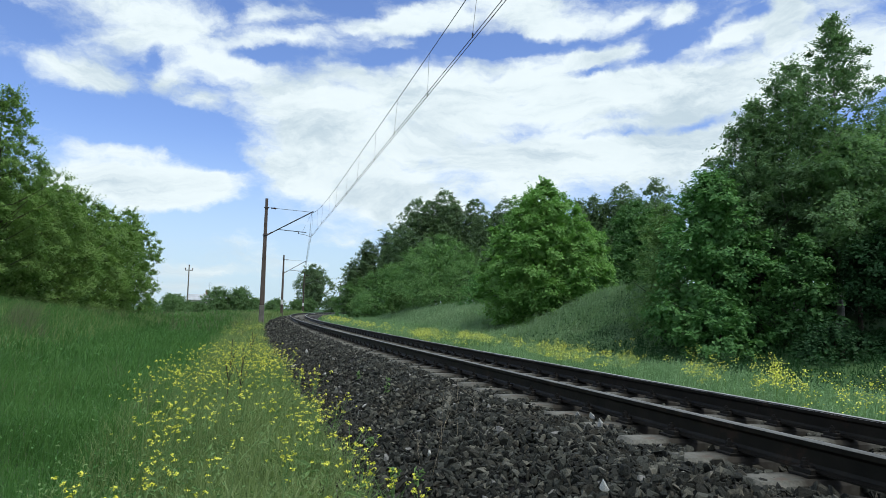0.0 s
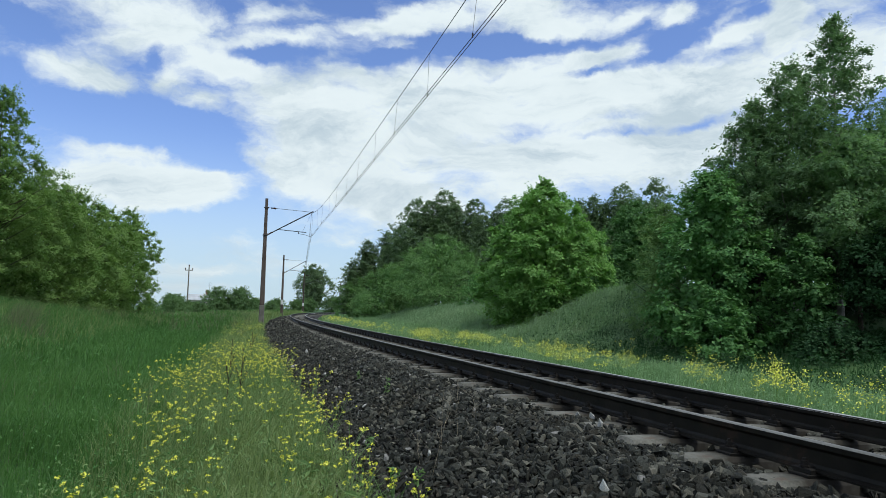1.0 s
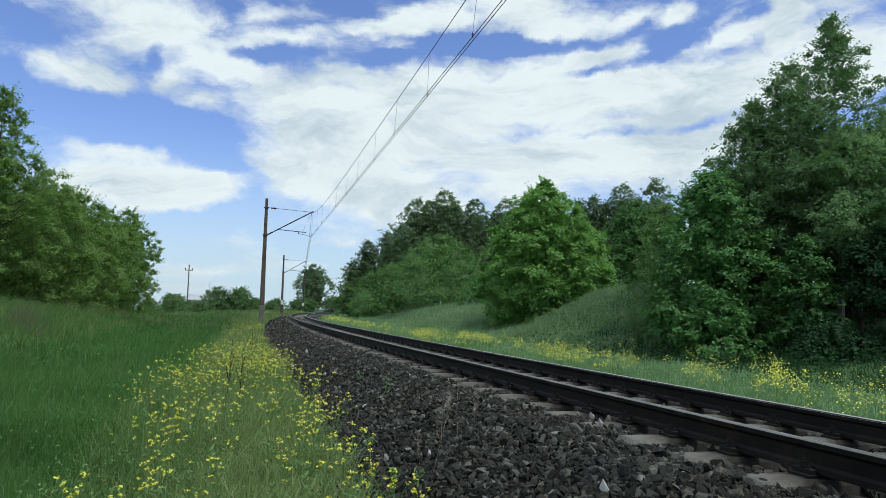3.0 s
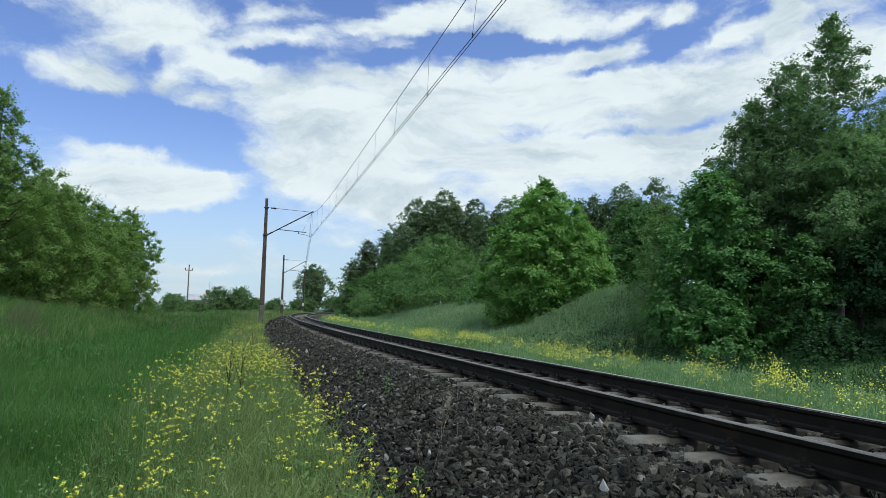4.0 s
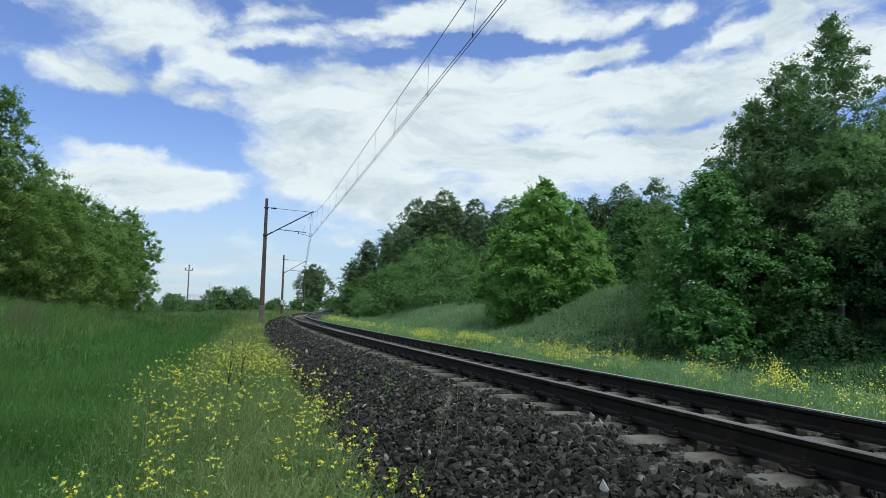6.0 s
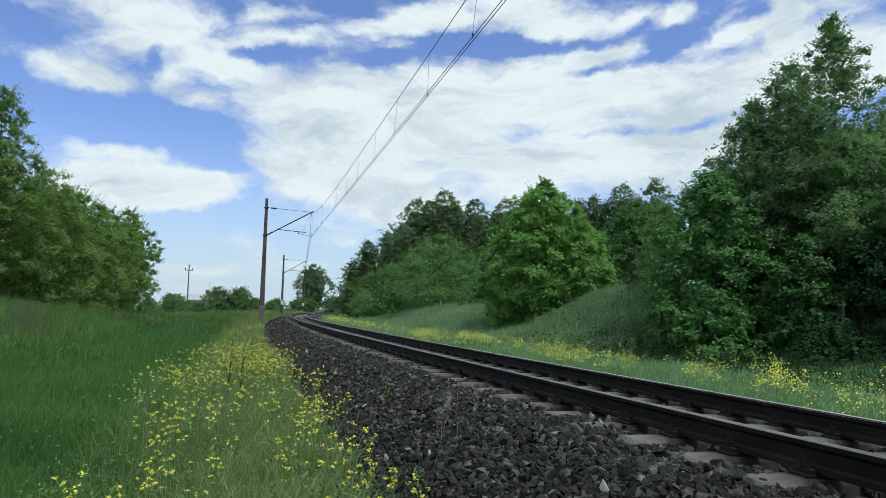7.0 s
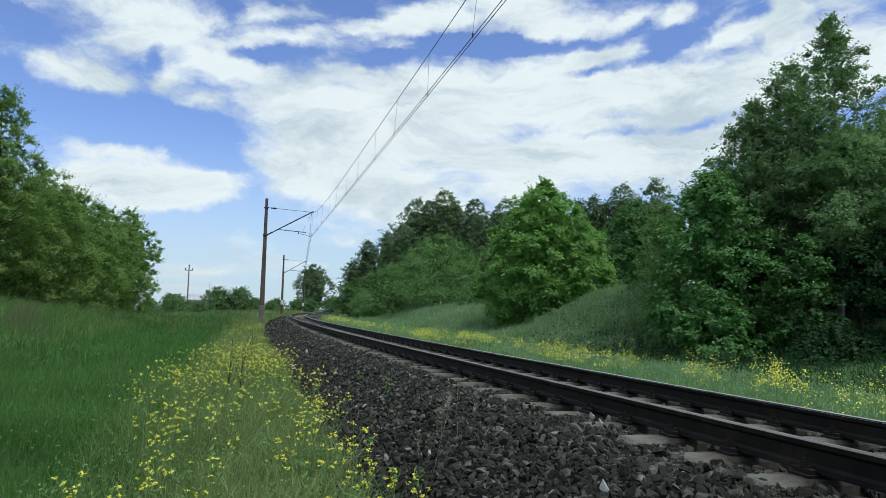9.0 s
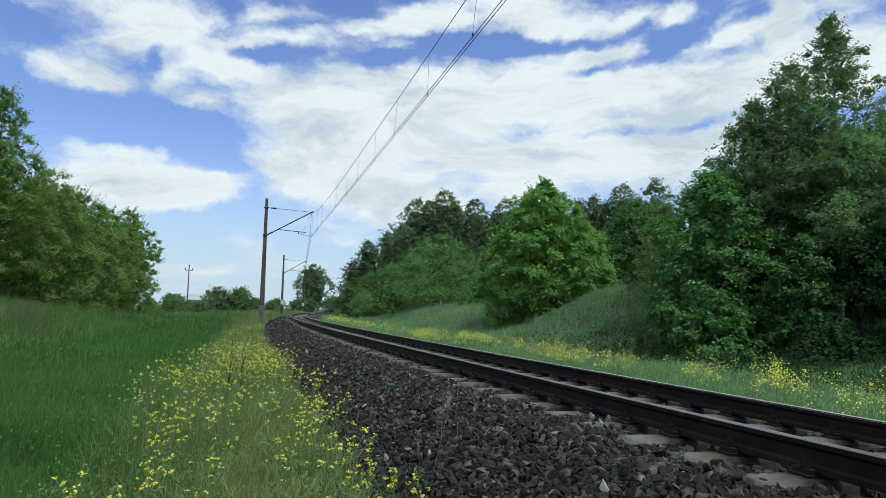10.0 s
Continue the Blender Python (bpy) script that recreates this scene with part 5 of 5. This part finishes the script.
# ---- flowers ----
def flower_parts(r, tall, heads, petal=0.0068):
    """Stems that branch near the top, a few narrow leaves, and heads of small four-petalled flowers."""
    stem, leaf, blooms = Acc(), Acc(), []
    top = np.array([r.normal(0, 0.05), r.normal(0, 0.05), tall])
    mid = top * 0.5 + np.array([r.normal(0, 0.012), r.normal(0, 0.012), 0])
    tube(stem, [(0, 0, -0.03), mid, top], [0.0035, 0.0028, 0.0015], 4, False)
    tips = [top]
    for _ in range(heads - 1):
        a = r.uniform(0.45, 0.85)
        b0 = mid + (top - mid) * (a - 0.3) / 0.7 if a > 0.3 else mid
        tip = b0 + np.array([r.normal(0, 0.075), r.normal(0, 0.075), tall * r.uniform(0.10, 0.3)])
        tube(stem, [b0, tip], [0.002, 0.0012], 3, False)
        tips.append(tip)
    for tip in tips:
        bloom = Acc()
        blooms.append(bloom)
        k = r.integers(6, 12)
        c = tip + r.normal(size=(k, 3)) * np.array([0.0075, 0.0075, 0.005])
        n = unit(np.array([0, 0, 1.0]) + 0.5 * r.normal(size=(k, 3)))
        for turn in (0, 1):
            t = unit(np.cross(n, np.array([[math.cos(turn * 1.57), math.sin(turn * 1.57), 0.2]])))
            b = np.cross(n, t)
            v = np.stack([c - t * petal, c + b * petal * 0.8 + n * 0.002, c + t * petal, c - b * petal * 0.8 + n * 0.002], 1) + n[:, None] * 0.001 * turn
            bloom.add(v.reshape(-1, 3), np.arange(4 * k).reshape(-1, 4))
    m = 7
    z = r.uniform(0.05, 0.6, m) * tall
    a = r.uniform(0, 6.28, m)
    c = np.stack([np.cos(a) * 0.035, np.sin(a) * 0.035, z + 0.015], -1)
    leaf_mesh(leaf, c, unit(np.array([0, 0, 1.0]) + 0.4 * r.normal(size=(m, 3))), 0.085, r, 0.3)
    return stem, leaf, blooms


FLOWERS = []


def build_flowers():
    r = np.random.default_rng(51)
    kinds = []
    for k in range(7):
        stem, leaf, blooms = flower_parts(r, r.uniform(0.40, 0.62), r.integers(4, 9))
        kinds.append([("stem", stem.mesh("stem", F_STEM)), ("leaves", leaf.mesh("leaves", F_STEM))] + [("flower_head", b.mesh("flower_head", F_YELLOW)) for b in blooms])
    count = 0
    while count < 240:
        s, o = 4.2 + 11.8 * r.random() ** 0.9, r.uniform(-4.95, -2.95)
        p = on_track(s, o)
        if np.hypot(p[0], p[1]) < 2.6 or p[0] > 0.2 and p[1] < 3 or r.random() > 1.0 - 1.0 * max(0, -4.2 - o):
            continue
        if waves(p[0], p[1], 1.5, 88) + 0.6 * waves(p[0], p[1], 0.6, 89) + r.normal(0, 0.35) < 0.0:
            continue
        k = kinds[count % 7]
        root = thing("flower_plant", pose(p[0], p[1], float(height(p[0], p[1])), r.normal(0, 5), r.normal(0, 5), r.uniform(0, 360)), "yellow-flowering wild plant on a thin stem in the grass", "flower", "yellow flowers beside the ballast")
        sc = r.uniform(0.8, 1.2)
        root.scale = (sc, sc, sc)
        for name, me in k:
            tagged(part(name, me, None, root), kind="stuff" if name == "flower_head" else "")
        FLOWERS.append(root)
        count += 1
    for k in range(9):
        s, o = r.uniform(5.2, 8.4), r.uniform(-3.38, -3.12)
        p = on_track(s, o)
        root = thing("flower_plant", pose(p[0], p[1], max(float(height(p[0], p[1])), float(bed_height(s, o))) - 0.03, r.normal(0, 5), r.normal(0, 5), r.uniform(0, 360)), "yellow-flowering wild plant at the edge of the ballast", "flower", "yellow flowers beside the ballast")
        for name, me in kinds[k % 7]:
            tagged(part(name, me, None, root), kind="stuff" if name == "flower_head" else "")
        FLOWERS.insert(0, root)
    def spread(name, label, n, s0, s1, o0, o1, big, tall, bare=0.2):
        stem, bloom = Acc(), Acc()
        q = max(1, n // 5)
        pick = r.integers(0, q, n)
        s, o = r.uniform(s0, s1, q)[pick] + r.normal(0, 0.13, n), r.uniform(o0, o1, q)[pick] + r.normal(0, 0.13, n)
        drift = 0.45 * waves(s, o * 1.5, 3.2, 77) + 0.55 * waves(s, o, 1.1, 78)
        ok = drift + r.normal(0, 0.22, n) > bare
        p = on_track(s[ok], o[ok])
        m = len(p)
        p[:, 2] = height(p[:, 0], p[:, 1])
        h = tall * r.uniform(0.7, 1.25, m)
        blades(stem, p, h, np.full(m, big * 0.25), r, 0.2)
        k = 15
        c = p[:, None] + np.stack([np.zeros(m), np.zeros(m), h], -1)[:, None] * r.uniform(0.84, 1.0, (m, k, 1)) + r.normal(size=(m, k, 3)) * np.array([0.04, 0.04, 0.02])
        c = c.reshape(-1, 3)
        leaf_mesh(bloom, c, unit(np.array([0, 0, 0.7]) + 0.6 * r.normal(size=c.shape)), big, r, 0.8)
        root = thing(name, Matrix.Identity(4), label, "flowers", kind="stuff")
        tagged(part("stems", stem, F_STEM, root), kind="stuff")
        tagged(part("blossoms", bloom, F_YELLOW, root), kind="stuff")
    spread("flower_band", "dense band of yellow wild flowers along the ballast", 1500, 15, 42, -4.5, -2.9, 0.0145, 0.45)
    spread("flower_strip", "yellow wild flowers in the strip beyond the rails", 1300, 5, 30, 2.7, 4.3, 0.024, 0.54, 0.12)
    spread("flower_strip", "tall yellow wild flowers close behind the inner rail", 240, 5, 15, 2.9, 4.5, 0.025, 0.66, 0.2)
    spread("flower_strip", "yellow wild flowers thinning out towards the bend", 1900, 22, 90, 2.7, 4.4, 0.023, 0.50, 0.05)


build_flowers()


# ---- small things on and beside the ballast ----
def build_small_things():
    shapes = []
    for v, f in stone_shapes(14, 71):
        shapes.append(Acc().add(v, f).mesh("stone", M_STONE_ONE))
    r = np.random.default_rng(72)
    for k in range(280):
        s, o = r.uniform(4.0, 6.6), r.uniform(-3.1, -1.1)
        if not clear_of_track(np.array([s]), np.array([o]))[0] and r.random() < 0.8:
            continue
        p, size = on_track(s, o), 0.027 * r.lognormal(0, 0.3)
        part("stone", shapes[k % 14], None, ballast, m=pose(p[0], p[1], float(bed_height(s, o)) + size * 0.55, *r.uniform(0, 360, 3)) @ Matrix.Scale(size, 4))
    pale = []
    for v, f in stone_shapes(5, 73):
        pale.append(Acc().add(v, f).mesh("pale_stone", M_PALE))
    spots = ((4.58, -1.98, 0.042), (6.45, -0.98, 0.045), (6.55, -1.06, 0.03), (6.0, -1.17, 0.045), (6.5, -2.40, 0.024), (13.0, -2.38, 0.04), (11.0, -2.47, 0.04), (16.0, -2.65, 0.05),
             (6.75, -0.45, 0.03), (5.5, -0.45, 0.045), (12.2, -1.9, 0.035), (14.6, -2.0, 0.04), (9.2, -2.4, 0.03), (7.6, -2.7, 0.025), (18.0, -2.2, 0.05), (10.2, -1.6, 0.03))
    for k, (s, o, size) in enumerate(spots):
        p = on_track(s, o)
        part("pale_stone", pale[k % 5], None, ballast, "pale grey lump among the dark stones", m=pose(p[0], p[1], float(bed_height(s, o)) + size * 0.4 + 0.022, *r.uniform(0, 360, 3)) @ Matrix.Scale(size, 4))
    # dark dead stalks in the flowers
    for x, y, tall in ((-2.58, 8.84, 0.92), (-2.90, 9.3, 1.0), (-4.3, 15.5, 0.9)):
        root = thing("dead_stalk", pose(x, y, float(height(x, y)), 0, r.normal(0, 4), r.uniform(0, 360)), "dark brown dead dock stalk standing among yellow flowers", "weed", "dead stalks in the flowers")
        stem, seeds = Acc(), Acc()
        tube(stem, [(0, 0, -0.05), (0.01, 0, tall * 0.5), (0.0, 0.01, tall)], [0.006, 0.005, 0.003], 5)
        tips = [(np.array([0.01, 0, tall * 0.6]), np.array([0, 0.01, tall]))]
        for _ in range(4):
            z0 = tall * r.uniform(0.4, 0.7)
            a = r.uniform(0, 6.28)
            b0, b1 = np.array([0.008, 0, z0]), np.array([math.cos(a) * 0.07, math.sin(a) * 0.07, z0 + tall * 0.24])
            tube(stem, [b0, b1], [0.004, 0.002], 4)
            tips.append((b0 + (b1 - b0) * 0.35, b1))
        for a, b in tips:
            w = r.random((46, 1))
            leaf_mesh(seeds, a + (b - a) * w + r.normal(size=(46, 3)) * 0.006, unit(r.normal(size=(46, 3))), 0.010, r, 0.8)
        part("stalk", stem, M_DRY, root)
        tagged(part("seed_head", seeds, M_DRY, root), kind="stuff")
    # thin dry stems that grew through the stones
    for x, y, tall in ((-0.05, 4.95, 0.62), (0.02, 5.5, 0.55), (0.16, 5.75, 0.5), (-0.12, 5.2, 0.3), (0.30, 6.1, 0.3)):
        s, o = to_track([x], [y])
        root = thing("dry_stem", pose(x, y, float(bed_height(s, o)[0]) - 0.03, 0, 0, r.uniform(0, 360)), "thin pale dry weed stem rising from the ballast", "weed", "dry stems in the ballast")
        stem = Acc()
        top = np.array([r.normal(0, 0.07), r.normal(0, 0.05), tall])
        mid = top * 0.5 + np.array([r.normal(0, 0.02), 0, 0])
        tube(stem, [(0, 0, 0), mid, top], [0.0018, 0.0014, 0.0008], 4)
        for _ in range(4):
            a = r.uniform(0.4, 0.9)
            b0 = top * a
            tube(stem, [b0, b0 + np.array([r.normal(0, 0.06), r.normal(0, 0.05), 0.07])], [0.0014, 0.0008], 3)
        part("stem", stem, M_STRAW, root)
    # green weeds between the stones
    for x, y, tall in ((-0.66, 8.52, 0.20), (-0.14, 4.89, 0.12), (-0.32, 5.2, 0.10), (-0.63, 6.35, 0.10), (-1.2, 10.2, 0.12)):
        s, o = to_track([x], [y])
        root = thing("ballast_weed", pose(x, y, float(bed_height(s, o)[0]) - 0.01, 0, 0, r.uniform(0, 360)), "small green weed growing between the ballast stones", "weed", "weeds in the ballast")
        stem, leaf = Acc(), Acc()
        tube(stem, [(0, 0, -0.03), (0.01, 0, tall)], [0.003, 0.0015], 4)
        z = r.uniform(0.02, 1, 22) * tall
        a = r.uniform(0, 6.28, 22)
        c = np.stack([np.cos(a) * 0.03, np.sin(a) * 0.03, z], -1)
        leaf_mesh(leaf, c, unit(np.array([0, 0, 0.8]) + 0.5 * r.normal(size=(22, 3))), 0.06, r, 0.35)
        part("stem", stem, F_STEM, root)
        part("leaves", leaf, F_STEM, root)
    for x, y, n, tall in ((-10.1, 16.2, 170, 0.85), (-9.2, 15.2, 90, 0.7), (-11.5, 18.6, 120, 0.85)):
        root = thing("grass_tuft", pose(x, y, float(height(x, y))), "pale seeding grass tuft bent by the wind", "grass", "pale grass tufts in the meadow")
        acc = Acc()
        p = np.stack([r.normal(0, 0.22, n), r.normal(0, 0.22, n), np.full(n, -0.02)], -1)
        blades(acc, p, tall * r.uniform(0.6, 1.1, n), np.full(n, 0.012), r, 0.3, (0.38, -0.05))
        tagged(part("tuft", acc, G_PALE, root), kind="stuff")
    # a line post and a white board beyond the bend
    x, y = -31.1, 195.0
    g = float(height(x, y))
    root = thing("track_sign", pose(x, y, g, 0, 0, 10), "small white board on a short post beside the far track", "sign")
    post, board = Acc(), Acc()
    tube(post, [(0, 0, -0.2), (0, 0, 1.3 - g)], 0.05, 6)
    block(board, (0.7, 0.05, 0.9), (0, -0.05, 0.35 - g), 0.02)
    part("post", post, M_TUBE, root)
    part("board", board, M_BAND, root)


build_small_things()


def build_fluff():
    root = thing("floating_seed", pose(-2.6, 1.0, 0.3), "white tuft of airborne seed fluff drifting past", "seed")
    r = np.random.default_rng(91)
    acc = Acc()
    for d in unit(r.normal(size=(60, 3))):
        tube(acc, [(0, 0, 0), d * 0.012], [0.0004, 0.0002], 3, False)
    part("fluff", acc, M_SEED, root)
    core = Acc()
    tube(core, [(0, 0, -0.004), (0, 0, 0), (0, 0, 0.004)], [0.0008, 0.0016, 0.0008], 6)
    part("seed", core, M_DRY, root)
    return root


FLUFF = build_fluff()


def motions():
    """The wind: flowers rock at first and calm down, two loose tree tops sway, a tuft of fluff drifts past."""
    r = np.random.default_rng(61)
    times = np.arange(0, 10.01, 0.5)
    for ob in FLOWERS[:140]:
        rest = ob.matrix_basis.copy()
        place, turn, _ = rest.decompose()
        ph, sp = r.uniform(0, 6.28), r.uniform(4.5, 6.5)
        rows = []
        for s in times:
            a = (3.2 if s < 2.2 else 1.0 if s < 6 else 0.35) * math.sin(sp * s + ph)
            tilt = Euler((radians(a * 0.3), radians(a), 0)).to_matrix().to_4x4()
            rows.append((float(s), Matrix.Translation(place) @ tilt @ turn.to_matrix().to_4x4()))
        walk(ob, rows)
    sway = {
        "aspen": ((0, 1.5), (0.5, 0.9), (1, 0.3), (1.5, 0.2), (2, 0.3), (2.5, 0.3), (4, -1.3), (4.5, -1.6), (5, -0.6), (5.5, 0.5), (7, 0.2), (7.5, 0.2), (8, 0.3), (8.5, 0.5), (9, 0.5), (9.5, 0.2), (10, 0.0)),
        "birch": ((0, 0.1), (0.5, 0.4), (1, 0.4), (1.5, 0.3), (2, -0.1), (2.5, -0.1), (4, 0.0), (4.5, 0.2), (5, 0.15), (5.5, -0.1), (7, 0.0), (8, -0.3), (9, -0.3), (10, -0.3)),
    }
    for ob, kind in SWAYING:
        walk(ob, [(s, pose(0, 0, 0, 0, a, 0)) for s, a in sway[kind]])
    walk(FLUFF, [(0.0, pose(-2.6, 1.0, 0.30)), (8.4, pose(-1.4, 1.05, 0.50)), (8.5, pose(-1.05, 1.1, 0.56)), (8.6, pose(-0.55, 1.15, 0.66, 0, 20, 30)),
                 (8.7, pose(-0.95, 0.7, 0.95, 0, 40, 60)), (8.8, pose(-1.5, 0.3, 1.15, 0, 40, 60)), (10.0, pose(-3.5, -0.4, 1.3, 0, 60, 80))])


motions()
